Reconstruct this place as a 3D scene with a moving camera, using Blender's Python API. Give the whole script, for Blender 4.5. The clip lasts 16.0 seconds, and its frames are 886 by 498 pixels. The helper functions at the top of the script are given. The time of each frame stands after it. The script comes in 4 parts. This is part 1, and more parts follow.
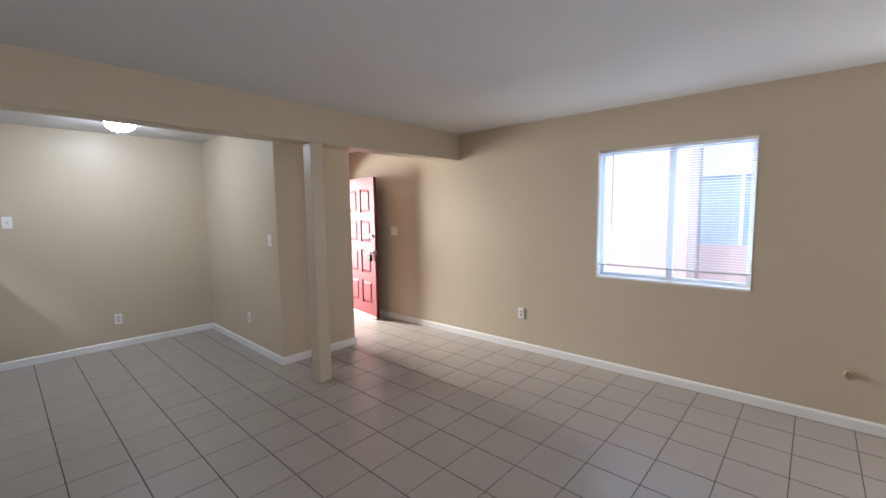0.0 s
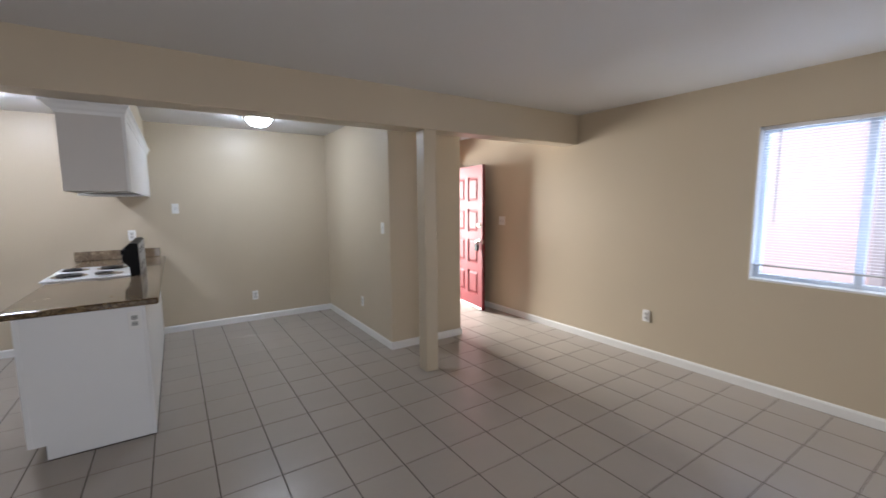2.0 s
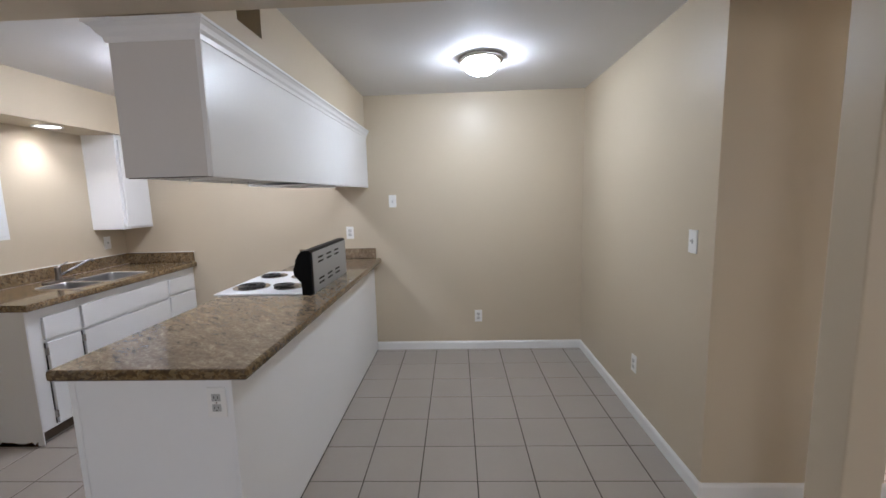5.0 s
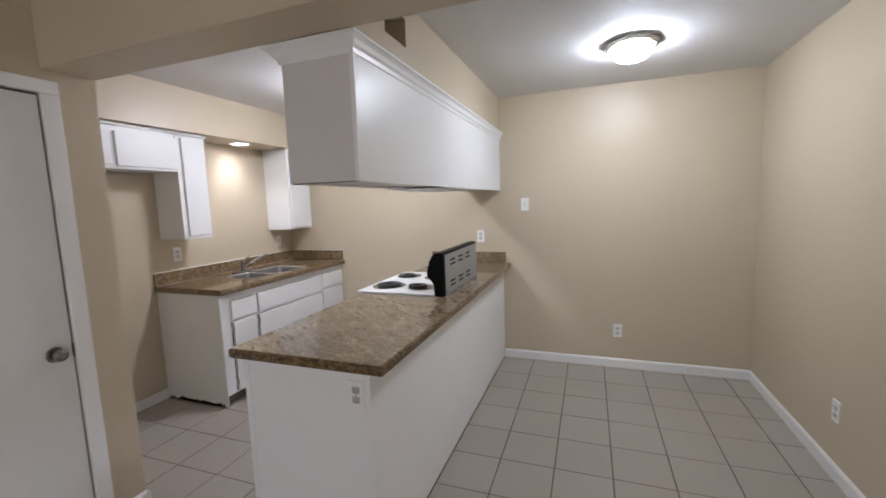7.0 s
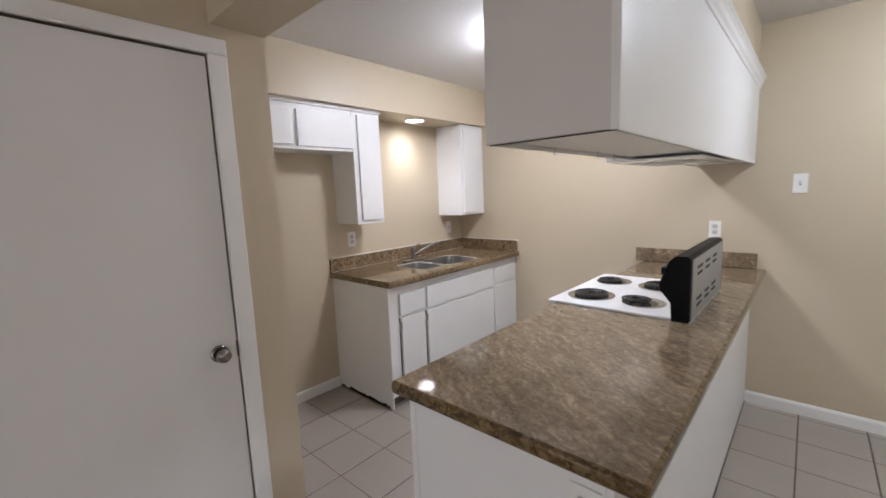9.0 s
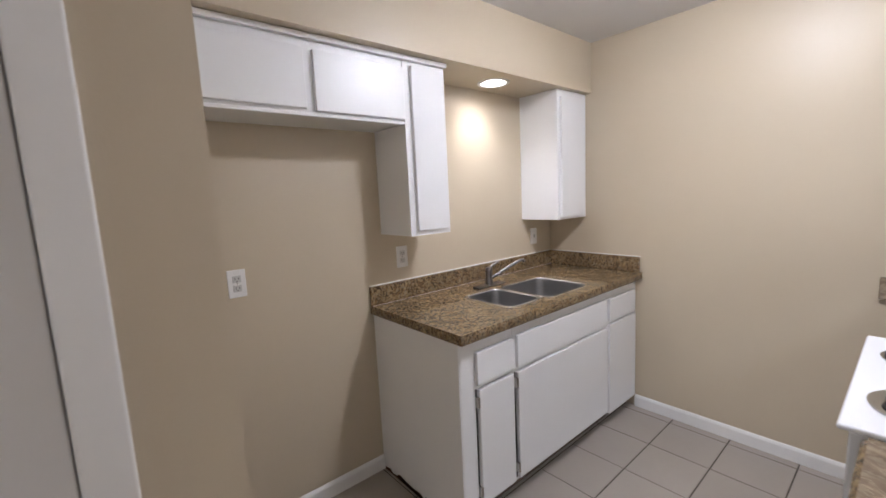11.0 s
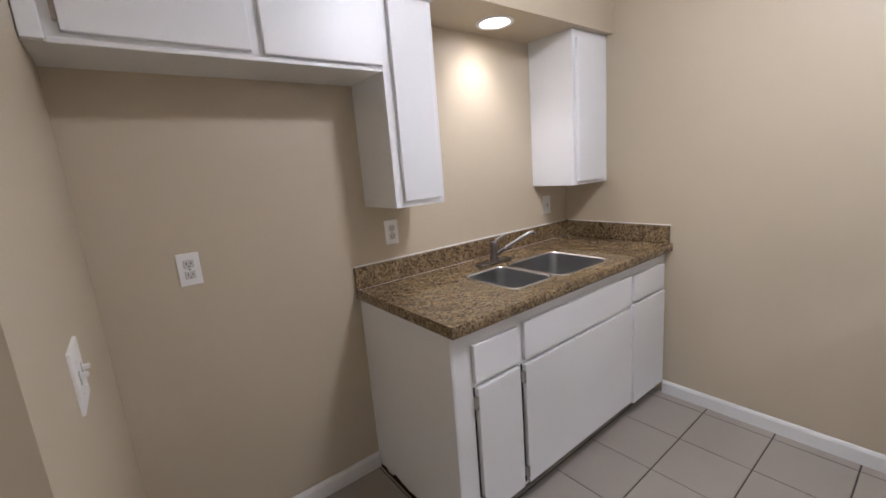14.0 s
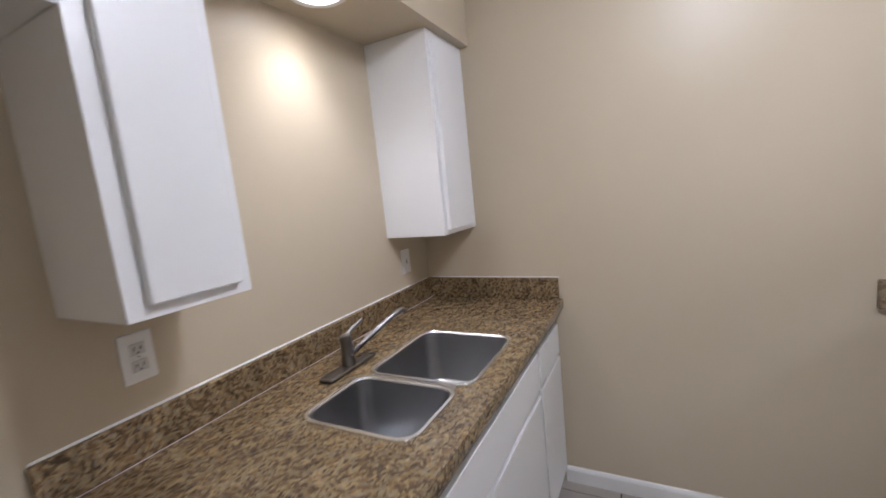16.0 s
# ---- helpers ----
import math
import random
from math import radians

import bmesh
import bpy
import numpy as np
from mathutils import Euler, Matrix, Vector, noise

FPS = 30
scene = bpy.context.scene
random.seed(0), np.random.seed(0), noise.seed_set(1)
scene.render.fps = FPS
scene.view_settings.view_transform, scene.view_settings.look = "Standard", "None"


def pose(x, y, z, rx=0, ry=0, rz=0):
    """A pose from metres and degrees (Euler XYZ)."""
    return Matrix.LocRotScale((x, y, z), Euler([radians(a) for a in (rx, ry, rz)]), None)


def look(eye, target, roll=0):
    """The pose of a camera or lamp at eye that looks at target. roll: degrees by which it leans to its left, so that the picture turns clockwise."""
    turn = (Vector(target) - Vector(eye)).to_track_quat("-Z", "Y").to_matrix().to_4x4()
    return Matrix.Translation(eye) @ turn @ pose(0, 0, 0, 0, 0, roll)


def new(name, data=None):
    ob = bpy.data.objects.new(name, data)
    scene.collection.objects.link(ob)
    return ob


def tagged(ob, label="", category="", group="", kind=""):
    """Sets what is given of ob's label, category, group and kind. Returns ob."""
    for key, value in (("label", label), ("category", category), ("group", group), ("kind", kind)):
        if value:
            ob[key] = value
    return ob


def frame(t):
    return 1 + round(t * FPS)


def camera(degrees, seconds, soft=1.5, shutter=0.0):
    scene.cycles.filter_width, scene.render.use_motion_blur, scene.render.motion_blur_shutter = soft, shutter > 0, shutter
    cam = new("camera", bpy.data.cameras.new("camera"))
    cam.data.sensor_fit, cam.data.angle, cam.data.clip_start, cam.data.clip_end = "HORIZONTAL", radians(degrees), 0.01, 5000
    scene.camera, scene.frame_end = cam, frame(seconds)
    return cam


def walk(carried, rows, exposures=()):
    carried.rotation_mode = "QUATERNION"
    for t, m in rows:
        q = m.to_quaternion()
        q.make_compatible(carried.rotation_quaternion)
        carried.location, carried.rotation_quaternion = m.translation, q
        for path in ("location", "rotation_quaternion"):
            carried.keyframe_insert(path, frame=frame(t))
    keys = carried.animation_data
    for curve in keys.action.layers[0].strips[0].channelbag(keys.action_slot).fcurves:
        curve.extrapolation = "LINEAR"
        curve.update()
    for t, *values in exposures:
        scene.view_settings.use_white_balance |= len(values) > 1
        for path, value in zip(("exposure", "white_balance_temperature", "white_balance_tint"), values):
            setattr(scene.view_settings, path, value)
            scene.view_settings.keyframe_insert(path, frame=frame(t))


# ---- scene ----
cam = camera(94.7, 16.0, soft=1.6, shutter=0.25)
EXPOSURES = [(0.0, 0.97, 5600, 12), (0.5, 0.89, 5600, 12), (1.0, 0.75, 5650, 12), (1.5, 0.75, 5650, 12), (2.2, 0.88, 5650, 11), (3.0, 0.96, 5800, 10), (4.0, 0.98, 5700, 11), (7.0, 1.05, 5900, 13), (9.0, 1.12, 6000, 13), (12.5, 0.99, 5950, 15), (14.0, 0.90, 6000, 15), (14.5, 0.95, 6000, 15), (15.2, 0.86, 6000, 15), (16.0, 0.78, 5850, 14)]
PATH = [
    (0, (0.876, 0.302, 1.509), (-0.475, 1.765, 1.324), -0.7),
    (0.5, (0.888, 0.292, 1.516), (-0.422, 1.791, 1.327), -0.7),
    (1, (0.892, 0.298, 1.524), (-0.424, 1.791, 1.328), -0.7),
    (1.5, (0.884, 0.367, 1.513), (-0.574, 1.72, 1.306), -0.7),
    (2, (0.683, 0.353, 1.502), (-0.982, 1.438, 1.271), -0.5),
    (2.5, (0.237, 0.444, 1.494), (-1.594, 1.213, 1.259), -0.6),
    (3, (-0.185, 0.648, 1.489), (-2.128, 1.067, 1.261), -0.6),
    (3.5, (-0.57, 0.79, 1.476), (-2.547, 0.991, 1.257), -0.9),
    (4, (-0.891, 0.915, 1.494), (-2.878, 0.915, 1.261), -0.9),
    (4.2, (-0.986, 0.936, 1.494), (-2.97, 0.917, 1.244), -1.1),
    (6.5, (-1.183, 0.994, 1.501), (-3.118, 0.541, 1.278), -1.8),
    (7, (-1.207, 0.928, 1.492), (-3.072, 0.241, 1.264), -2.0),
    (7.5, (-1.268, 0.798, 1.461), (-3.034, -0.109, 1.219), -2.3),
    (8, (-1.372, 0.653, 1.463), (-3.03, -0.431, 1.192), -2.3),
    (8.5, (-1.52, 0.551, 1.462), (-3.068, -0.687, 1.196), -2.4),
    (9, (-1.692, 0.416, 1.47), (-3.158, -0.918, 1.202), -2.3),
    (9.5, (-1.878, 0.177, 1.461), (-3.264, -1.24, 1.19), -2.2),
    (9.7, (-1.955, 0.087, 1.467), (-3.318, -1.351, 1.196), -2.1),
    (10.75, (-2.25, -0.37, 1.465), (-3.55, -1.87, 1.205), -2.6),
    (11.8, (-2.574, -0.64, 1.446), (-3.81, -2.193, 1.2), -3.0),
    (12, (-2.596, -0.652, 1.46), (-3.826, -2.215, 1.249), -3.2),
    (12.5, (-2.621, -0.64, 1.526), (-3.819, -2.234, 1.379), -3.7),
    (13, (-2.629, -0.615, 1.527), (-3.807, -2.221, 1.346), -3.9),
    (13.5, (-2.623, -0.615, 1.469), (-3.795, -2.209, 1.179), -4.3),
    (14, (-2.614, -0.62, 1.416), (-3.806, -2.179, 1.031), -4.6),
    (14.5, (-2.626, -0.684, 1.408), (-3.908, -2.16, 0.989), -5.0),
    (15, (-2.675, -0.91, 1.422), (-4.112, -2.25, 1.043), -5.3),
    (15.5, (-2.818, -1.098, 1.413), (-4.437, -2.228, 1.093), -5.6),
    (16, (-3.123, -1.218, 1.443), (-4.876, -2.141, 1.171), -5.9),
]
walk(cam, [(t, look(eye, target, roll)) for t, eye, target, roll in PATH], EXPOSURES)

# ---- world, sun and large lights ----
world = bpy.data.worlds.new("sky")
scene.world = world
world.use_nodes = True
wn, wl = world.node_tree.nodes, world.node_tree.links
wn.clear()
w_out = wn.new("ShaderNodeOutputWorld")
w_bg = wn.new("ShaderNodeBackground")
w_sky = wn.new("ShaderNodeTexSky")
w_sky.sky_type = "NISHITA"
w_sky.sun_disc = False
w_sky.sun_elevation = radians(52)
w_sky.sun_rotation = radians(195)
w_bg.inputs["Strength"].default_value = 0.09
wl.new(w_sky.outputs[0], w_bg.inputs[0])
wl.new(w_bg.outputs[0], w_out.inputs[0])

sun_data = bpy.data.lights.new("sun", "SUN")
sun_data.energy, sun_data.angle, sun_data.color = 1.35, radians(0.5), (1.0, 0.95, 0.88)
sun = new("sun", sun_data)
sun.matrix_world = look((2.0, -8.0, 12.0), (0.0, 0.0, 1.5))

DOOR_LIGHT = 255.0
day = bpy.data.lights.new("doorway_daylight", "AREA")
day.shape, day.size, day.size_y, day.energy, day.color = "RECTANGLE", 0.5, 1.9, DOOR_LIGHT, (1.0, 0.92, 0.78)
day_ob = new("doorway_daylight", day)
day_ob.matrix_world = look((-6.2, 3.02, 1.45), (-3.2, 3.66, 1.05))

# added fill lamp in an unseen opening, further along the north wall
north_fill = bpy.data.lights.new("added_north_fill", "AREA")
north_fill.shape, north_fill.size, north_fill.size_y, north_fill.energy, north_fill.color = "RECTANGLE", 0.95, 1.1, 11.0, (1.0, 0.95, 0.89)
north_fill_ob = new("added_north_fill", north_fill)
north_fill_ob.matrix_world = look((2.0, 4.22, 1.46), (0.2, 1.0, 1.30))

# added fill lamp in an unseen east wall opening, behind the start of the walk
east_fill = bpy.data.lights.new("added_east_fill", "AREA")
east_fill.shape, east_fill.size, east_fill.size_y, east_fill.energy, east_fill.color = "RECTANGLE", 1.3, 1.7, 13.5, (1.0, 0.95, 0.90)
east_fill_ob = new("added_east_fill", east_fill)
east_fill_ob.matrix_world = look((2.66, -0.25, 1.0), (0.0, -0.25, 0.8))

# skylight falling into the north window from above
sky_n = bpy.data.lights.new("north_window_daylight", "AREA")
sky_n.shape, sky_n.size, sky_n.size_y, sky_n.energy, sky_n.color = "RECTANGLE", 1.3, 0.7, 8.0, (0.80, 0.89, 1.0)
sky_nob = new("north_window_daylight", sky_n)
sky_nob.matrix_world = look((-0.07, 4.85, 2.42), (-0.07, 4.10, 1.60))

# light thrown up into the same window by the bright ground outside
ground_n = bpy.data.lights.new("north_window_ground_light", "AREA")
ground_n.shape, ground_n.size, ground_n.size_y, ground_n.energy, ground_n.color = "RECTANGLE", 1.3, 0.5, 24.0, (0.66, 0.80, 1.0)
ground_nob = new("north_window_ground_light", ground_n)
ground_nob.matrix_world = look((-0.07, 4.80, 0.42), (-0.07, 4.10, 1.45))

LAMP, LAMP_DINING, SPOT = 62.0, 54.0, 24.0

# the recessed downlight's beam
beam = bpy.data.lights.new("downlight_beam", "SPOT")
beam.energy, beam.color, beam.spot_size, beam.spot_blend, beam.shadow_soft_size = 8.0, (1.0, 0.965, 0.96), math.radians(112), 1.0, 0.06
beam_ob = new("downlight_beam", beam)
beam_ob.matrix_world = look((-4.18, -2.115, 2.112), (-4.18, -2.114, 1.0))

# ---- plan ----
WEST, NORTH, SOUTH, EAST = -4.960, 4.10, -2.285, 2.6
# the north wall stands a little askew: it turns about the point (0, NORTH)
ASKEW = Matrix.Translation((0, 4.10, 0)) @ pose(0, 0, 0, 0, 0, 1.43) @ Matrix.Translation((0, -4.10, 0))
NOOK_N, BLOCK_E, BLOCK_N = 2.117, -2.984, 2.97
HALL_W = -4.50
DOORWALL = -1.218
STUB = -2.495
BEAM_E, BEAM_W, BEAM_Z = -2.295, -2.500, 2.100
CEIL = 2.405


# ---- materials ----
def shader(name, base, rough=0.5, metal=0.0, var=0.06, scale=3.0, fine=60.0, bump=0.05, dist=0.002, spec=0.5, island=False, random_ob=0.0, coat=0.0, trans=0.0, ior=1.45, vrough=0.1, world=False):
    m = bpy.data.materials.new(name)
    m.use_nodes = True
    n, l = m.node_tree.nodes, m.node_tree.links
    b = n["Principled BSDF"]
    b.inputs["Roughness"].default_value = rough
    b.inputs["Metallic"].default_value = metal
    b.inputs["IOR"].default_value = ior
    b.inputs["Specular IOR Level"].default_value = spec
    b.inputs["Coat Weight"].default_value = coat
    b.inputs["Transmission Weight"].default_value = trans
    tc = n.new("ShaderNodeTexCoord")
    big = n.new("ShaderNodeTexNoise")
    big.inputs["Scale"].default_value, big.inputs["Detail"].default_value = scale, 5
    small = n.new("ShaderNodeTexNoise")
    small.inputs["Scale"].default_value, small.inputs["Detail"].default_value = fine, 3
    where = n.new("ShaderNodeNewGeometry").outputs["Position"] if world else tc.outputs["Object"]
    l.new(where, big.inputs["Vector"])
    l.new(where, small.inputs["Vector"])
    mix = n.new("ShaderNodeMix")
    mix.data_type = "RGBA"
    lo = [max(0, c * (1 - var)) for c in base]
    hi = [min(1, c * (1 + var)) for c in base]
    mix.inputs["A"].default_value = (*lo, 1)
    mix.inputs["B"].default_value = (*hi, 1)
    add = n.new("ShaderNodeMath")
    add.operation = "MULTIPLY_ADD"
    l.new(small.outputs["Fac"], add.inputs[0])
    add.inputs[1].default_value = 0.35
    l.new(big.outputs["Fac"], add.inputs[2])
    sub = n.new("ShaderNodeMath")
    sub.operation = "SUBTRACT"
    l.new(add.outputs[0], sub.inputs[0])
    sub.inputs[1].default_value = 0.17
    last = sub
    if random_ob:
        info = n.new("ShaderNodeObjectInfo")
        r = n.new("ShaderNodeMath")
        r.operation = "MULTIPLY_ADD"
        l.new(info.outputs["Random"], r.inputs[0])
        r.inputs[1].default_value = random_ob
        l.new(last.outputs[0], r.inputs[2])
        last = r
    l.new(last.outputs[0], mix.inputs["Factor"])
    l.new(mix.outputs["Result"], b.inputs["Base Color"])
    rr = n.new("ShaderNodeMapRange")
    rr.inputs["To Min"].default_value, rr.inputs["To Max"].default_value = rough * (1 - vrough), min(1, rough * (1 + vrough))
    l.new(big.outputs["Fac"], rr.inputs["Value"])
    l.new(rr.outputs[0], b.inputs["Roughness"])
    if bump:
        bp = n.new("ShaderNodeBump")
        bp.inputs["Strength"].default_value, bp.inputs["Distance"].default_value = bump, dist
        l.new(small.outputs["Fac"], bp.inputs["Height"])
        l.new(bp.outputs[0], b.inputs["Normal"])
    return m


def glow(name, colour, strength):
    m = bpy.data.materials.new(name)
    m.use_nodes = True
    b = m.node_tree.nodes["Principled BSDF"]
    b.inputs["Base Color"].default_value = (0.9, 0.9, 0.88, 1)
    b.inputs["Emission Color"].default_value = (*colour, 1)
    b.inputs["Emission Strength"].default_value = strength
    return m


def granite(name, blend, lo_vein, hi_vein, grain, sat, turn=35, draw=(0.75, 1.1), tones=(0.0, 1.0), mottle=34):
    m = bpy.data.materials.new(name)
    m.use_nodes = True
    n, l = m.node_tree.nodes, m.node_tree.links
    b = n["Principled BSDF"]
    b.inputs["Roughness"].default_value = 0.07
    tc = n.new("ShaderNodeTexCoord")
    mp = n.new("ShaderNodeMapping")
    mp.inputs["Scale"].default_value = (1.0, 1.0, 1.0)
    mp.inputs["Rotation"].default_value = (0, 0, radians(turn))
    l.new(tc.outputs["Object"], mp.inputs["Vector"])
    warp = n.new("ShaderNodeTexNoise")
    warp.inputs["Scale"].default_value, warp.inputs["Detail"].default_value = 16, 3
    l.new(mp.outputs[0], warp.inputs["Vector"])
    stretch = n.new("ShaderNodeMapping")
    stretch.inputs["Scale"].default_value = (*draw, 1.0)
    madd = n.new("ShaderNodeMix")
    madd.data_type = "RGBA"
    madd.inputs["Factor"].default_value = 0.05
    l.new(mp.outputs[0], madd.inputs["A"])
    l.new(warp.outputs["Color"], madd.inputs["B"])
    l.new(madd.outputs["Result"], stretch.inputs["Vector"])
    vor = n.new("ShaderNodeTexVoronoi")
    vor.inputs["Scale"].default_value = grain
    l.new(stretch.outputs[0], vor.inputs["Vector"])
    ramp = n.new("ShaderNodeValToRGB")
    e = ramp.color_ramp.elements
    e[0].position, e[0].color = 0.0, (0.05, 0.03, 0.02, 1)
    e[1].position, e[1].color = 1.0, (0.56, 0.42, 0.25, 1)
    for p, c in ((0.22, (0.09, 0.060, 0.038, 1)), (0.36, (0.165, 0.10, 0.052, 1)), (0.48, (0.24, 0.142, 0.066, 1)), (0.62, (0.38, 0.262, 0.135, 1)), (0.76, (0.23, 0.175, 0.115, 1))):
        k = e.new(p)
        k.color = c
    noi = n.new("ShaderNodeTexNoise")
    noi.inputs["Scale"].default_value, noi.inputs["Detail"].default_value = mottle, 6
    l.new(stretch.outputs[0], noi.inputs["Vector"])
    sep = n.new("ShaderNodeSeparateColor")
    l.new(vor.outputs["Color"], sep.inputs[0])
    mx = n.new("ShaderNodeMix")
    mx.data_type = "FLOAT"
    mx.inputs["Factor"].default_value = blend
    l.new(sep.outputs[0], mx.inputs["A"])
    l.new(noi.outputs["Fac"], mx.inputs["B"])
    tone = n.new("ShaderNodeMapRange")
    tone.inputs["To Min"].default_value, tone.inputs["To Max"].default_value = tones
    l.new(mx.outputs["Result"], tone.inputs["Value"])
    l.new(tone.outputs[0], ramp.inputs["Fac"])
    big = n.new("ShaderNodeTexNoise")
    big.inputs["Scale"].default_value = 5
    l.new(tc.outputs["Object"], big.inputs["Vector"])
    hue = n.new("ShaderNodeMix")
    hue.data_type, hue.blend_type = "RGBA", "MULTIPLY"
    hue.inputs["Factor"].default_value = 0.35
    l.new(ramp.outputs[0], hue.inputs["A"])
    l.new(big.outputs["Fac"], hue.inputs["B"])
    vein_map = n.new("ShaderNodeMapping")
    vein_map.inputs["Scale"].default_value = (5.0, 22.0, 5.0)
    l.new(madd.outputs["Result"], vein_map.inputs["Vector"])
    vein = n.new("ShaderNodeTexNoise")
    vein.inputs["Scale"].default_value, vein.inputs["Detail"].default_value = 1.6, 6
    l.new(vein_map.outputs[0], vein.inputs["Vector"])
    vr = n.new("ShaderNodeMapRange")
    vr.inputs["From Min"].default_value, vr.inputs["From Max"].default_value = 0.35, 0.65
    vr.inputs["To Min"].default_value, vr.inputs["To Max"].default_value = lo_vein, hi_vein
    l.new(vein.outputs["Fac"], vr.inputs["Value"])
    gain = n.new("ShaderNodeHueSaturation")
    gain.inputs["Hue"].default_value = 0.506
    gain.inputs["Saturation"].default_value = sat
    l.new(vr.outputs[0], gain.inputs["Value"])
    l.new(hue.outputs["Result"], gain.inputs["Color"])
    l.new(gain.outputs[0], b.inputs["Base Color"])
    return m


M_WALL = shader("beige_wall_paint", (0.552, 0.471, 0.349), 0.38, var=0.035, scale=1.6, fine=170, bump=0.12, dist=0.0012, spec=0.42)
M_CEIL = shader("ceiling_paint", (0.69, 0.68, 0.675), 0.7, var=0.03, scale=1.2, fine=120, bump=0.15, dist=0.002, spec=0.3)
M_TRIM = shader("white_trim_paint", (0.80, 0.79, 0.77), 0.38, var=0.03, scale=4, fine=40, bump=0.03)
M_CAB = shader("white_cabinet_paint", (0.80, 0.80, 0.80), 0.33, var=0.025, scale=2.5, fine=45, bump=0.05, dist=0.0015)
# darker copy of the cabinet white: shade beside the beam, put into the colour
M_CAB_SHADED = shader("shaded_cabinet_paint", (0.66, 0.635, 0.61), 0.45, var=0.04, scale=3, fine=50, bump=0.05, dist=0.0015)
M_DOORW = shader("white_door_paint", (0.74, 0.725, 0.71), 0.42, var=0.025, scale=2, fine=60, bump=0.04)
M_TILE = shader("ceramic_floor_tile", (0.372, 0.333, 0.290), 0.31, var=0.07, scale=3.2, fine=38, bump=0.02, dist=0.0006, random_ob=0.35, vrough=0.15, world=True)
M_GROUT = shader("dark_grout", (0.07, 0.056, 0.045), 0.9, var=0.35, scale=2.2, fine=90, bump=0.3)
M_GRANITE = granite("brown_granite", 0.34, 0.76, 1.18, 150, 0.98, 35, (0.90, 1.05), (0.0, 1.0), 60)
M_GRANITE2 = granite("veined_brown_granite", 0.66, 0.66, 1.12, 120, 0.76, -55, (0.72, 1.15), (0.28, 0.73), 42)
# darkened granite: the edges' shade and weaker reflection are put into the colour
M_GRANITE_SHADED = granite("shaded_granite_edge", 0.60, 0.46, 0.74, 112, 1.05, 72, (0.7, 1.1))
M_STEEL = shader("brushed_steel", (0.47, 0.47, 0.48), 0.30, metal=1.0, var=0.05, scale=8, fine=220, bump=0.0)
M_DARKNICKEL = shader("dark_nickel", (0.20, 0.185, 0.175), 0.28, metal=1.0, var=0.06, scale=10, fine=150, bump=0.0)
M_NICKEL = shader("satin_nickel", (0.55, 0.52, 0.48), 0.25, metal=1.0, var=0.04, scale=10, fine=150, bump=0.02, dist=0.0004)
M_KNOB = shader("dull_nickel", (0.27, 0.25, 0.235), 0.24, metal=1.0, var=0.06, scale=14, fine=150, bump=0.0)
M_RIM = shader("polished_steel_rim", (0.80, 0.80, 0.80), 0.22, metal=1.0, var=0.04, scale=10, fine=200, bump=0.0)
# dark brown that carries the shadow of the recess in its colour
M_TOE_SHADED = shader("shaded_toe_board", (0.13, 0.095, 0.07), 0.8, var=0.3, scale=5, fine=60, bump=0.1)
M_CHROME = shader("drip_pan_chrome", (0.40, 0.40, 0.41), 0.14, metal=1.0, var=0.05, scale=12, fine=80, bump=0.02)
M_ENAMEL = shader("white_enamel", (0.83, 0.84, 0.86), 0.14, var=0.015, scale=5, fine=60, bump=0.0)
M_BLACK = shader("black_enamel", (0.006, 0.006, 0.0065), 0.38, var=0.2, scale=6, fine=60, bump=0.02, spec=0.08)
M_PAN = shader("scorched_pan", (0.035, 0.033, 0.034), 0.22, metal=0.6, var=0.4, scale=14, fine=90, bump=0.05)
M_COIL = shader("black_coil", (0.02, 0.019, 0.019), 0.45, var=0.3, scale=20, fine=150, bump=0.2)
M_GALV = shader("grey_sheet_metal", (0.42, 0.43, 0.44), 0.42, metal=0.7, var=0.08, scale=6, fine=90, bump=0.04)
# near-black for dirty seams, and for shade painted into gaps and recesses
M_DARK = shader("gap_shade_and_dirt", (0.03, 0.025, 0.022), 0.8, var=0.3, scale=6, fine=60, bump=0.1)
M_RED = shader("red_door_paint", (0.26, 0.062, 0.066), 0.6, var=0.08, scale=3, fine=70, bump=0.08, spec=0.25)
M_REDEDGE = shader("dark_red_edge_paint", (0.16, 0.012, 0.016), 0.42, var=0.15, scale=5, fine=70, bump=0.08)
M_PLATE = shader("white_plastic", (0.82, 0.81, 0.79), 0.32, var=0.015, scale=12, fine=90, bump=0.0)
M_SOCK = shader("pale_grey_plastic", (0.58, 0.57, 0.55), 0.4, var=0.03, scale=12, fine=90, bump=0.0)
M_GREY = shader("grey_plastic", (0.42, 0.42, 0.41), 0.4, var=0.05, scale=12, fine=90, bump=0.0)
M_TAN = shader("tan_plastic", (0.40, 0.31, 0.20), 0.4, var=0.05, scale=12, fine=90, bump=0.0)
M_BLIND = shader("white_blind_slat", (0.86, 0.86, 0.88), 0.45, var=0.02, scale=8, fine=60, bump=0.0)
M_ALU = shader("window_frame_white", (0.72, 0.76, 0.82), 0.4, var=0.02, scale=8, fine=60, bump=0.0)
M_BRASS = shader("worn_brass", (0.55, 0.42, 0.24), 0.3, metal=1.0, var=0.1, scale=12, fine=90, bump=0.02)
M_RUST = shader("dirty_patch", (0.17, 0.10, 0.06), 0.85, var=0.5, scale=12, fine=90, bump=0.3)
M_STUCCO = shader("pink_stucco", (0.70, 0.57, 0.57), 0.85, var=0.06, scale=2, fine=90, bump=0.3, dist=0.004)
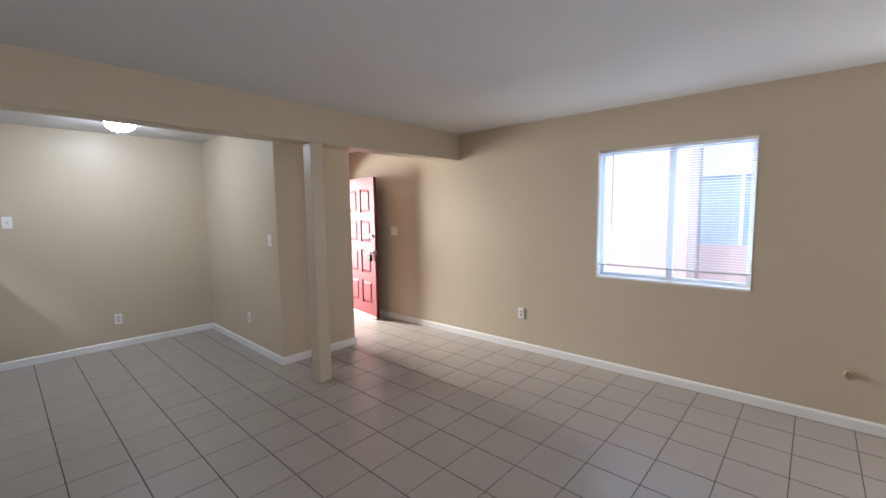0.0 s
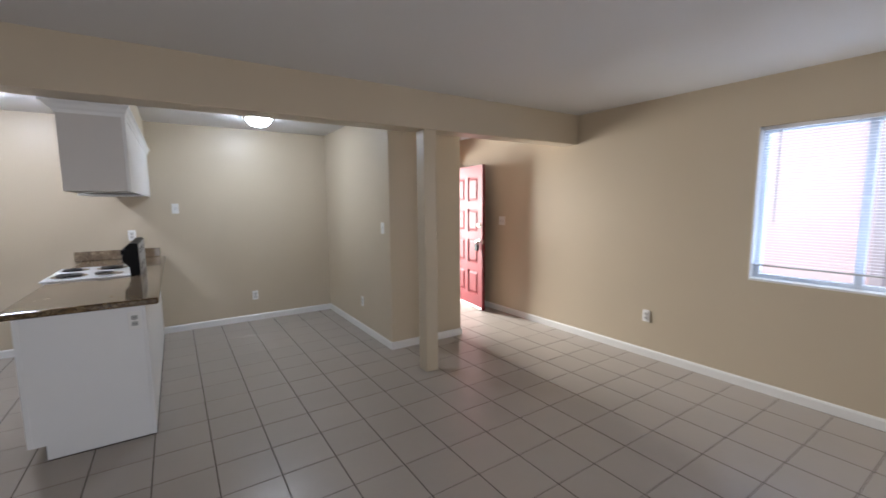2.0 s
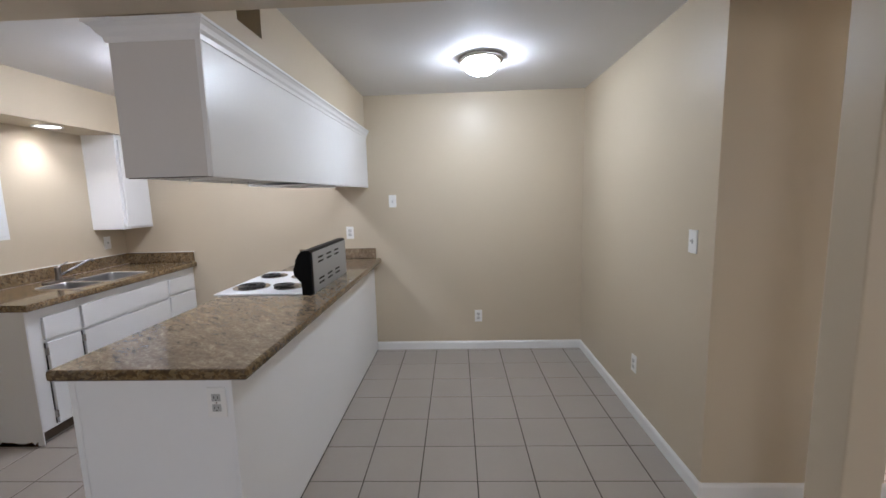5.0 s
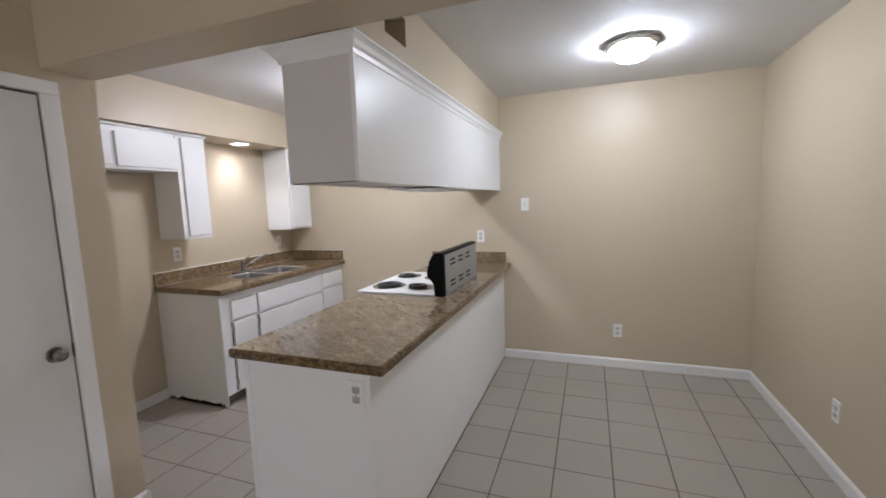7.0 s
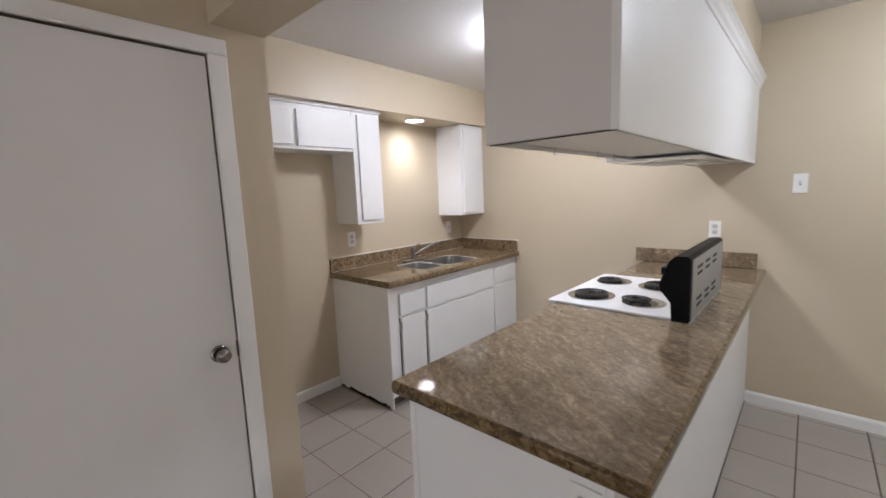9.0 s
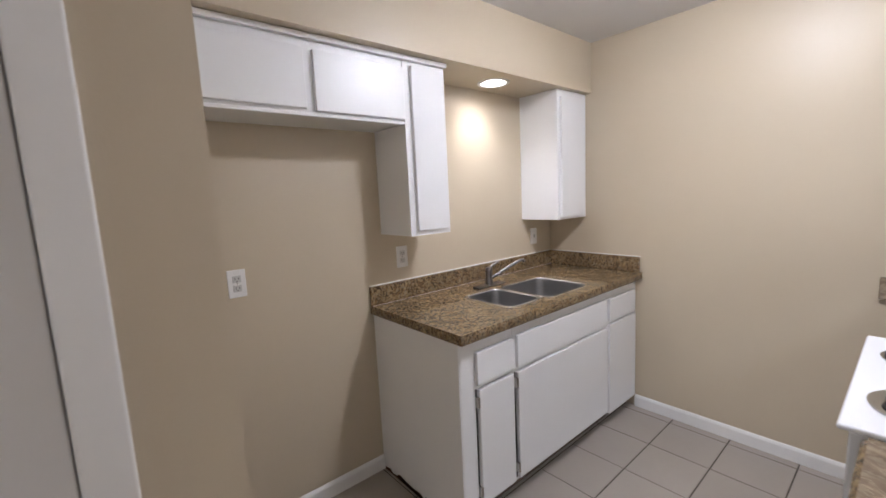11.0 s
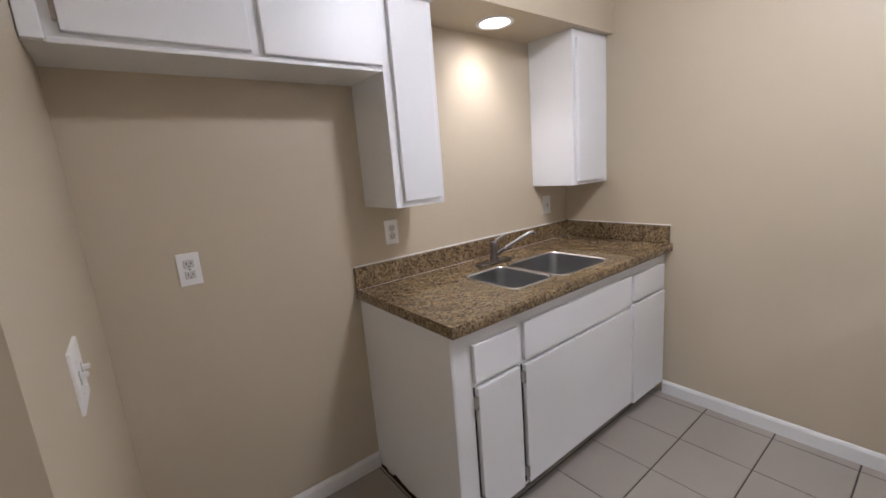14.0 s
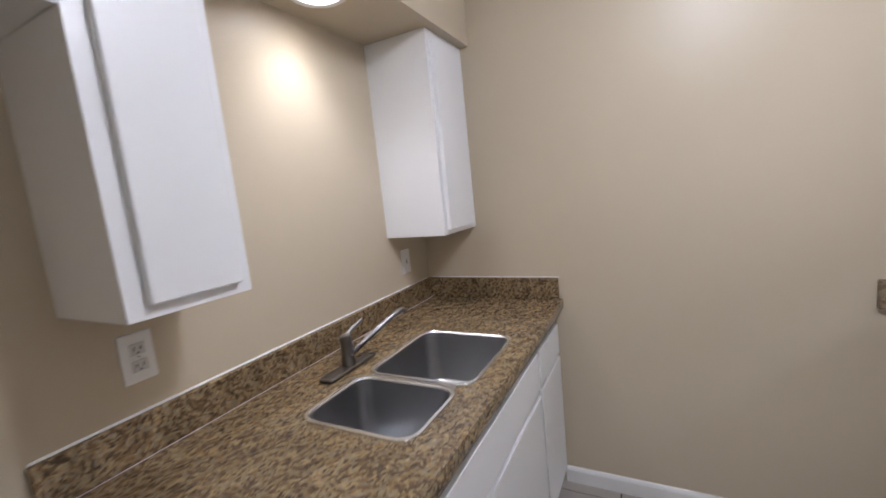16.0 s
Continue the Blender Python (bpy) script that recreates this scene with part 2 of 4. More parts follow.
M_PILLAR = shader("tan_stucco", (0.52, 0.46, 0.47), 0.85, var=0.08, scale=2, fine=90, bump=0.3, dist=0.004)
M_CONCRETE = shader("concrete", (0.38, 0.36, 0.34), 0.85, var=0.12, scale=0.8, fine=30, bump=0.2)
M_ROOF = shader("roof_felt", (0.25, 0.23, 0.22), 0.9, var=0.1, scale=1, fine=30, bump=0.2)
M_BLUEGLASS = shader("blue_window_glass", (0.46, 0.56, 0.72), 0.12, var=0.1, scale=1, fine=8, bump=0.0)
M_DOME = glow("frosted_glass_lit", (0.975, 0.97, 1.0), LAMP)
M_DOME2 = glow("frosted_glass_dim_lit", (0.925, 0.965, 1.0), LAMP_DINING)
M_BULB = glow("recessed_lens_lit", (1.0, 0.955, 0.92), SPOT)
M_GLASS = shader("clear_glass", (1, 1, 1), 0.0, var=0.0, bump=0.0, trans=1.0, ior=1.05, vrough=0.0)


# ---- building helpers ----
def box(bm, x0, x1, y0, y1, z0, z1):
    vs = [bm.verts.new((x, y, z)) for x in sorted((x0, x1)) for y in sorted((y0, y1)) for z in sorted((z0, z1))]
    for f in ((0, 1, 3, 2), (4, 6, 7, 5), (0, 4, 5, 1), (2, 3, 7, 6), (0, 2, 6, 4), (1, 5, 7, 3)):
        bm.faces.new([vs[i] for i in f])
    return vs


def boxes(*dims):
    bm = bmesh.new()
    for d in dims:
        box(bm, *d)
    return bm


def bevelled(bm, w=0.003, seg=2):
    bmesh.ops.bevel(bm, geom=list(bm.edges), offset=w, segments=seg, affect="EDGES", profile=0.5, clamp_overlap=True)
    return bm


def bbox(w, seg, *d):
    return bevelled(boxes(d), w, seg)


def lathe(profile, seg=32, axis="Z", at=(0, 0, 0), caps=True):
    bm = bmesh.new()
    rings = []
    for r, h in profile:
        ring = []
        for i in range(seg):
            a = 2 * math.pi * i / seg
            p = (r * math.cos(a), r * math.sin(a), h)
            if axis == "Y":
                p = (p[0], h, p[1])
            elif axis == "X":
                p = (h, p[0], p[1])
            ring.append(bm.verts.new((p[0] + at[0], p[1] + at[1], p[2] + at[2])))
        rings.append(ring)
    for a, b in zip(rings, rings[1:]):
        for i in range(seg):
            bm.faces.new((a[i], a[(i + 1) % seg], b[(i + 1) % seg], b[i]))
    if caps and profile[0][0] > 1e-6:
        bm.faces.new(rings[0])
    if caps and profile[-1][0] > 1e-6:
        bm.faces.new(rings[-1])
    bmesh.ops.remove_doubles(bm, verts=bm.verts, dist=1e-6)
    return bm


def tube(points, r, seg=10, closed=False):
    bm = bmesh.new()
    pts = [Vector(p) for p in points]
    rings = []
    n = len(pts)
    for i, p in enumerate(pts):
        a = pts[(i - 1) % n] if closed or i else p
        b = pts[(i + 1) % n] if closed or i < n - 1 else p
        d = (b - a).normalized()
        up = Vector((0, 0, 1)) if abs(d.z) < 0.95 else Vector((1, 0, 0))
        s = d.cross(up).normalized()
        u = s.cross(d)
        rr = r[i] if isinstance(r, (list, tuple)) else r
        rings.append([bm.verts.new(p + s * rr * math.cos(2 * math.pi * k / seg) + u * rr * math.sin(2 * math.pi * k / seg)) for k in range(seg)])
    pairs = list(zip(rings, rings[1:])) + ([(rings[-1], rings[0])] if closed else [])
    for a, b in pairs:
        for k in range(seg):
            bm.faces.new((a[k], a[(k + 1) % seg], b[(k + 1) % seg], b[k]))
    if not closed:
        bm.faces.new(rings[0])
        bm.faces.new(rings[-1])
    return bm


def smooth(ob, angle=35):
    for p in ob.data.polygons:
        p.use_smooth = True
    ob.data.set_sharp_from_angle(angle=radians(angle))
    return ob


def mesh_of(name, bm, material):
    bmesh.ops.recalc_face_normals(bm, faces=bm.faces)
    me = bpy.data.meshes.new(name)
    bm.to_mesh(me)
    bm.free()
    me.materials.append(material)
    return me


def part(name, bm, material, parent=None, label="", round_=False):
    ob = new(name, mesh_of(name, bm, material))
    if parent is not None:
        ob.parent = parent
        ob.matrix_parent_inverse = Matrix.Translation(-parent.location)
    if label:
        ob["label"] = label
    if round_:
        smooth(ob)
    return ob


def setting(name, bm, material, label="", category=""):
    return tagged(part(name, bm, material), label, category or name.split("_")[0], kind="structure")


def thing(name, at, label, category, group=""):
    ob = new(name)
    ob.location = at
    ob.empty_display_size = 0.05
    return tagged(ob, label, category, group)


# ---- walls, ceiling, openings ----
T = 0.15
WX0, WX1, WZ0, WZ1 = -0.653, 0.518, 0.876, 2.040
# the opening from x 1.5 to 2.5 is added for the north fill lamp
wall_n = setting("wall_north", boxes((HALL_W - T, WX0, NORTH, NORTH + T, 0, CEIL), (WX1, 1.5, NORTH, NORTH + T, 0, CEIL), (2.5, EAST + T, NORTH, NORTH + T, 0, CEIL), (1.5, 2.5, NORTH, NORTH + T, 0, WZ0), (1.5, 2.5, NORTH, NORTH + T, WZ1, CEIL), (WX0, WX1, NORTH, NORTH + T, 0, WZ0), (WX0, WX1, NORTH, NORTH + T, WZ1, CEIL)), M_WALL, "beige painted wall with a window opening and an added unseen opening", "wall")
wall_n.matrix_basis = ASKEW
setting("wall_west", boxes((WEST - T, WEST, SOUTH - T, NOOK_N, 0, CEIL)), M_WALL, "beige painted wall of kitchen and dining nook", "wall")
setting("wall_south", boxes((WEST, STUB, SOUTH - T, SOUTH, 0, CEIL)), M_WALL, "beige painted kitchen wall", "wall")
DX0, DX1, DZ = -2.285, -1.50, 2.0
setting("wall_closet", boxes((STUB, DX0, DOORWALL - 0.12, DOORWALL, 0, CEIL), (DX1, EAST, DOORWALL - 0.12, DOORWALL, 0, CEIL), (DX0, DX1, DOORWALL - 0.12, DOORWALL, DZ, CEIL)), M_WALL, "beige painted wall with a white door", "wall")
setting("wall_stub", boxes((STUB, STUB + 0.12, SOUTH - T, DOORWALL - 0.12, 0, CEIL)), M_WALL, "beige painted side wall of the fridge alcove", "wall")
setting("wall_closet_back", boxes((STUB + 0.12, EAST, SOUTH - T, SOUTH, 0, CEIL)), M_WALL, "plain wall behind the closet", "wall")
# its opening is unseen, added to hold the east fill lamp
setting("wall_east", boxes((EAST, EAST + T, SOUTH - T, -0.92, 0, CEIL), (EAST, EAST + T, 0.42, NORTH + 0.1, 0, CEIL), (EAST, EAST + T, -0.92, 0.42, 1.95, CEIL)), M_WALL, "beige painted wall with an added unseen opening", "wall")
setting("wall_nook", boxes((WEST - T, BLOCK_E, NOOK_N, NOOK_N + 0.12, 0, CEIL)), M_WALL, "beige painted side wall of the dining nook", "wall")
setting("wall_partition", boxes((BLOCK_E - 0.12, BLOCK_E, NOOK_N + 0.12, BLOCK_N - 0.12, 0, CEIL)), M_WALL, "beige painted end wall between nook and entry", "wall")
setting("wall_hall", boxes((HALL_W - T, BLOCK_E, BLOCK_N - 0.12, BLOCK_N, 0, CEIL)), M_WALL, "beige painted side wall of the entry", "wall")
EY0, EY1, EZ = 3.02, 3.925, 2.03
setting("wall_entry", boxes((HALL_W - T, HALL_W, BLOCK_N, EY0, 0, CEIL), (HALL_W - T, HALL_W, EY1, NORTH, 0, CEIL), (HALL_W - T, HALL_W, EY0, EY1, EZ, CEIL)), M_WALL, "beige painted wall with the entry doorway", "wall")
setting("ceiling", boxes((WEST - T, EAST + T, SOUTH - T, NORTH + T + 0.08, CEIL, CEIL + 0.15)), M_CEIL, "off-white painted ceiling", "ceiling")
setting("beam", bbox(0.004, 2, BEAM_W, BEAM_E, DOORWALL, NORTH, BEAM_Z, CEIL + 0.01), M_WALL, "beige painted dropped beam across the room", "beam")
setting("soffit_island", boxes((WEST, -2.53, -0.172, 0.120, 2.10, 2.20), (WEST, -3.005, -0.172, 0.120, 2.20, CEIL), (-2.80, -2.53, -0.172, 0.120, 2.20, CEIL), (-3.005, -2.80, -0.172, 0.120, 2.325, CEIL), (-3.005, -2.80, -0.172, -0.09, 2.20, 2.325)), M_WALL, "beige painted soffit over the hanging cabinet", "soffit")
setting("floor", boxes((WEST - T, EAST + T, SOUTH - T, NORTH + T + 0.08, -0.12, -0.0022)), M_GROUT, "beige ceramic tile floor with dark grout", "floor")


# ---- baseboards ----
def baseboard(name, x0, x1, y0, y1, normal):
    # a board 78 mm high, 13 mm thick, with an eased top
    prof = [(0, 0), (0.013, 0), (0.013, 0.062), (0.009, 0.071), (0.004, 0.077), (0, 0.078)]
    bm = bmesh.new()
    ends = []
    for x, y in ((x0, y0), (x1, y1)):
        ends.append([bm.verts.new((x + normal[0] * d, y + normal[1] * d, z)) for d, z in prof])
    k = len(prof)
    for i in range(k):
        bm.faces.new((ends[0][i], ends[0][(i + 1) % k], ends[1][(i + 1) % k], ends[1][i]))
    bm.faces.new(ends[0])
    bm.faces.new(ends[1])
    return setting(name, bm, M_TRIM, "white painted wooden baseboard", "baseboard")


baseboard("baseboard_north", HALL_W, EAST, NORTH, NORTH, (0, -1)).matrix_basis = ASKEW
baseboard("baseboard_west_nook", WEST, WEST, 0.15, NOOK_N, (1, 0))
baseboard("baseboard_west_kitchen", WEST, WEST, -1.63, -0.46, (1, 0))
baseboard("baseboard_nook_north", WEST, BLOCK_E, NOOK_N, NOOK_N, (0, -1))
baseboard("baseboard_block", BLOCK_E, BLOCK_E, NOOK_N - 0.013, BLOCK_N + 0.013, (1, 0))
baseboard("baseboard_hall", BLOCK_E, HALL_W, BLOCK_N, BLOCK_N, (0, 1))
baseboard("baseboard_alcove", -3.40, STUB, SOUTH, SOUTH, (0, 1))
baseboard("baseboard_stub", STUB, STUB, SOUTH, DOORWALL + 0.013, (-1, 0))
baseboard("baseboard_closet_left", STUB, -2.345, DOORWALL, DOORWALL, (0, 1))
baseboard("baseboard_closet_right", -1.44, EAST, DOORWALL, DOORWALL, (0, 1))
baseboard("baseboard_east", EAST, EAST, 0.42, NORTH, (-1, 0))

# ---- post ----
post = tagged(part("post", bbox(0.006, 2, -2.430, BEAM_E - 0.006, 2.118, 2.238, 0, BEAM_Z), M_WALL), "beige painted square wooden post under the beam", "post", kind="structure")

# ---- window with blind ----
win = tagged(new("window_1"), "white sliding window over an outdoor wall", "window", kind="structure")
win.location = ((WX0 + WX1) / 2, NORTH + 0.1, WZ0)
wy0, wy1 = NORTH + 0.085, NORTH + 0.14
part("window_frame", boxes((WX0, WX0 + 0.04, wy0, wy1, WZ0, WZ1), (WX1 - 0.04, WX1, wy0, wy1, WZ0, WZ1), (WX0 + 0.04, WX1 - 0.04, wy0, wy1, WZ0, WZ0 + 0.04), (WX0 + 0.04, WX1 - 0.04, wy0, wy1, WZ1 - 0.04, WZ1)), M_ALU, win)
part("mullion", bbox(0.002, 1, -0.080, -0.032, wy0 - 0.004, wy1 - 0.01, WZ0 + 0.04, WZ1 - 0.04), M_ALU, win)
part("window_sill", bbox(0.003, 2, WX0, WX1, NORTH - 0.004, NORTH + 0.084, WZ0 - 0.006, WZ0 + 0.012), M_TRIM, win)
part("jamb", bbox(0.001, 1, WX0 - 0.001, WX0 + 0.006, NORTH - 0.002, NORTH + 0.084, WZ0 + 0.012, WZ1), M_TRIM, win)
part("jamb", bbox(0.001, 1, WX1 - 0.006, WX1 + 0.001, NORTH - 0.002, NORTH + 0.084, WZ0 + 0.012, WZ1), M_TRIM, win)
for xa, xb in ((WX0 + 0.04, -0.080), (-0.032, WX1 - 0.04)):
    p = part("pane", boxes((xa, xb, wy0 + 0.02, wy0 + 0.024, WZ0 + 0.04, WZ1 - 0.04)), M_GLASS, win)
    p.visible_shadow = False

blind = thing("window_blind", ((WX0 + WX1) / 2, NORTH + 0.04, WZ1), "white horizontal mini blind lowered nearly to the sill", "blind")
bx0, bx1 = WX0 + 0.012, WX1 - 0.010
part("headrail", bbox(0.002, 1, bx0, bx1, NORTH + 0.022, NORTH + 0.055, WZ1 - 0.028, WZ1 - 0.001), M_BLIND, blind)
part("bottom_rail", bbox(0.003, 2, bx0, bx1, NORTH + 0.028, NORTH + 0.050, 0.986, 0.998), M_SOCK, blind)
slat = bmesh.new()
rows_ = []
for k in range(5):
    u = -0.0125 + 0.025 * k / 4
    c = 0.0016 * (1 - (u / 0.0125) ** 2)
    a = radians(5)
    y, z = u * math.cos(a) - c * math.sin(a), -u * math.sin(a) * 1.0 + c
    rows_.append([slat.verts.new((x, y, z)) for x in (bx0, bx1)])
for a, b in zip(rows_, rows_[1:]):
    slat.faces.new((a[0], a[1], b[1], b[0]))
ext = bmesh.ops.extrude_face_region(slat, geom=list(slat.faces))
for v in ext["geom"]:
    if isinstance(v, bmesh.types.BMVert):
        v.co.z -= 0.0006
slat_me = mesh_of("slat", slat, M_BLIND)
for i in range(48):
    o = new("slat", slat_me)
    o.parent = blind
    o.matrix_parent_inverse = Matrix.Translation(-blind.location)
    o.location = (0, NORTH + 0.039, 1.012 + 0.0208 * i)
for x in (bx0 + 0.12, (bx0 + bx1) / 2, bx1 - 0.12):
    part("ladder_cord", tube([(x, NORTH + 0.026, 0.99), (x, NORTH + 0.026, WZ1 - 0.02)], 0.0008, 5), M_BLIND, blind)
part("tilt_wand", tube([(bx0 + 0.114, NORTH + 0.016, WZ1 - 0.03), (bx0 + 0.113, NORTH + 0.012, 1.328)], 0.0035, 8), M_GREY, blind, "clear grey tilt wand")

for ob in (win, blind):
    ob.matrix_basis = ASKEW @ ob.matrix_basis


# ---- electrical plates ----
def plate(at, normal, kind="outlet", gangs=1, h=0.115):
    """A wall plate at a point of a wall; normal: the way that it faces."""
    w = 0.07 + 0.046 * (gangs - 1)
    label = {"outlet": "white duplex outlet on the wall", "switch": "white toggle switch plate on the wall", "rocker": "white rocker outlet plate above the counter", "grey": "white plate with grey sockets on the island end"}[kind]
    name = "wall_outlet" if kind in ("outlet", "grey", "rocker") else "light_switch"
    # built facing -y at the origin, then turned
    root = thing(name, (0, 0, 0), label, "outlet" if "outlet" in name else "switch", "wall plates")
    part("cover_plate", bbox(0.002, 2, -w / 2, w / 2, -0.006, 0.001, -h / 2, h / 2), M_PLATE, root)
    for g in range(gangs):
        gx = (g - (gangs - 1) / 2) * 0.046
        if kind in ("outlet", "grey"):
            for dz in (-0.0195, 0.0195):
                s = part("socket", bbox(0.004, 2, gx - 0.0165, gx + 0.0165, -0.0085, -0.005, dz - 0.014, dz + 0.014), M_GREY if kind == "grey" else M_SOCK, root)
                part("slot", boxes((gx - 0.008, gx - 0.0055, -0.0088, -0.0070, dz - 0.003, dz + 0.006), (gx + 0.0055, gx + 0.008, -0.0088, -0.0070, dz - 0.003, dz + 0.006), (gx - 0.0022, gx + 0.0022, -0.0088, -0.0070, dz - 0.0105, dz - 0.0065)), M_DARK, s)
            part("screw", lathe([(0.0032, -0.0072), (0.0032, -0.0055)], 10, "Y", (gx, 0, 0)), M_NICKEL, root)
        elif kind == "rocker":
            part("insert", bbox(0.002, 1, gx - 0.0165, gx + 0.0165, -0.0082, -0.005, -0.033, 0.033), M_PLATE, root)
            part("button", bbox(0.001, 1, gx - 0.006, gx + 0.006, -0.0095, -0.007, -0.012, 0.012), M_GREY, root)
        else:
            part("toggle_slot", bbox(0.001, 1, gx - 0.0055, gx + 0.0055, -0.0075, -0.005, -0.0125, 0.0125), M_GREY, root)
            tg = bbox(0.0015, 1, gx - 0.004, gx + 0.004, -0.019, -0.006, 0.0, 0.009)
            part("toggle", tg, M_PLATE, root)
            for dz in (-0.03, 0.03):
                part("screw", lathe([(0.003, -0.0072), (0.003, -0.0055)], 10, "Y", (gx, 0, dz)), M_PLATE, root)
    turn = {(0, -1): 0, (1, 0): 90, (0, 1): 180, (-1, 0): -90}[normal]
    root.matrix_basis = pose(*at, 0, 0, turn)
    return root


for p in (plate((-1.452, NORTH, 0.398), (0, -1)), plate((-3.476, NORTH, 1.240), (0, -1), "switch", 2)):
    p.matrix_basis = ASKEW @ p.matrix_basis
plate((WEST, 0.352, 1.448), (1, 0), "switch")
plate((WEST, 1.139, 0.328), (1, 0))
plate((WEST, -0.067, 1.160), (1, 0))
plate((-3.151, NOOK_N, 1.237), (0, -1), "switch")
plate((-3.760, NOOK_N, 0.351), (0, -1))
plate((-3.588, SOUTH, 1.142), (0, 1))
plate((-4.749, SOUTH, 1.137), (0, 1), "rocker")
plate((-2.759, SOUTH, 1.140), (0, 1))
plate((STUB, -1.575, 1.105), (-1, 0), "switch", 2)
plate((-2.478, 0.090, 0.776), (1, 0), "grey")

coax = thing("cable_outlet", (1.079, NORTH, 0.368), "round tan cable outlet on the wall", "outlet")
part("ring", lathe([(0.030, 0.0), (0.030, -0.006), (0.026, -0.010), (0.017, -0.010), (0.015, -0.004)], 28, "Y", (1.079, NORTH, 0.368)), M_TAN, coax, round_=True)
part("jack", lathe([(0.006, -0.003), (0.006, -0.018), (0.003, -0.018)], 14, "Y", (1.079, NORTH, 0.368)), M_BRASS, coax, "brass jack", True)
coax.matrix_basis = ASKEW @ coax.matrix_basis


# ---- lamps ----
def ceiling_lamp(x, y, group, glass):
    root = thing("ceiling_light", (x, y, CEIL), "lit frosted glass dome ceiling light with a nickel ring", "ceiling light", group)
    part("base_ring", lathe([(0.060, 0.0), (0.146, 0.0), (0.152, -0.008), (0.152, -0.022), (0.146, -0.030), (0.128, -0.034), (0.122, -0.030), (0.060, -0.012)], 48, "Z", (x, y, CEIL)), M_NICKEL, root, "satin nickel ring", True)
    prof = [(0.121, -0.030)]
    for i in range(1, 11):
        a = math.pi / 2 * i / 10
        prof.append((0.121 * math.cos(a), -0.030 - 0.086 * math.sin(a)))
    part("glass_dome", lathe(prof, 48, "Z", (x, y, CEIL)), glass, root, "glowing frosted glass dome", True)
    part("finial", lathe([(0.004, -0.114), (0.008, -0.117), (0.006, -0.122), (0.0, -0.125)], 16, "Z", (x, y, CEIL)), M_NICKEL, root, "", True)


ceiling_lamp(-4.025, 1.142, "ceiling lights", M_DOME2)
ceiling_lamp(-3.925, -0.915, "ceiling lights", M_DOME)


# ---- closet door ----
closet = tagged(new("door_1"), "plain white flush closet door, closed, with a nickel knob", "door", kind="structure")
closet.location = (-1.9, DOORWALL, 0)
part("slab", bbox(0.003, 2, DX0 + 0.008, DX1 - 0.008, DOORWALL - 0.045, DOORWALL - 0.006, 0.012, DZ - 0.012), M_DOORW, closet)
part("stop", boxes((DX0, DX0 + 0.012, DOORWALL - 0.11, DOORWALL - 0.05, 0, DZ), (DX1 - 0.008, DX1, DOORWALL - 0.11, DOORWALL - 0.05, 0, DZ), (DX0 + 0.012, DX1 - 0.008, DOORWALL - 0.11, DOORWALL - 0.05, DZ - 0.012, DZ)), M_DARK, closet, "dark gap round the door")
for a, b, c, d in ((DX0 - 0.060, DX0 + 0.004, 0, DZ - 0.004), (DX1 - 0.004, DX1 + 0.060, 0, DZ - 0.004), (DX0 - 0.060, DX1 + 0.060, DZ - 0.004, DZ + 0.052)):
    part("casing", bbox(0.004, 2, a, b, DOORWALL - 0.006, DOORWALL + 0.015, c, d), M_TRIM, closet)
knob = part("knob", lathe([(0.0, 0.058), (0.014, 0.057), (0.024, 0.050), (0.027, 0.040), (0.024, 0.030), (0.013, 0.024), (0.011, 0.008), (0.011, 0.0)], 28, "Y", (-2.212, DOORWALL - 0.006, 0.902)), M_KNOB, closet, "satin nickel knob", True)
part("rose", lathe([(0.033, 0.0), (0.033, 0.004), (0.028, 0.009), (0.012, 0.010)], 28, "Y", (-2.212, DOORWALL - 0.006, 0.902)), M_KNOB, knob, "", True)
part("latch_plate", boxes((DX0 + 0.002, DX0 + 0.012, DOORWALL - 0.03, DOORWALL - 0.006, 0.872, 0.932)), M_KNOB, closet)

# ---- red entry door, open ----
entry = thing("entry_door", (-4.49, 3.90, 0.0), "red panelled entry door standing open against the wall", "door")
LW, LT, LH = 0.885, 0.044, 1.985
bm = bmesh.new()
# built in its own frame: along +x from the hinge, lit face towards -y
cols = [0.0, 0.115, 0.395, 0.49, 0.77, LW]
rows_z = [0.0, 0.19, 0.52, 0.63, 0.96, 1.07, 1.38, 1.49, 1.82, LH - 0.012]
for i in range(5):
    for k in range(9):
        panel = i in (1, 3) and k % 2 == 1
        x0, x1, z0, z1 = cols[i], cols[i + 1], rows_z[k], rows_z[k + 1]
        if not panel:
            box(bm, x0, x1, 0, LT, z0 + 0.012, z1 + 0.012)
bmesh.ops.remove_doubles(bm, verts=bm.verts, dist=1e-5)
seen = {}
bm.verts.index_update()
for f in list(bm.faces):
    key = tuple(sorted(v.index for v in f.verts))
    seen.setdefault(key, []).append(f)
bmesh.ops.delete(bm, geom=[f for fs in seen.values() if len(fs) > 1 for f in fs], context="FACES_ONLY")
HM = Matrix.Translation((-4.49, 3.90, 0)) @ pose(0, 0, 0, 0, 0, -7.8)


def on_leaf(name, b, mat, label="", parent=None, rnd=False):
    bmesh.ops.transform(b, matrix=HM, verts=b.verts)
    return part(name, b, mat, parent or entry, label, rnd)


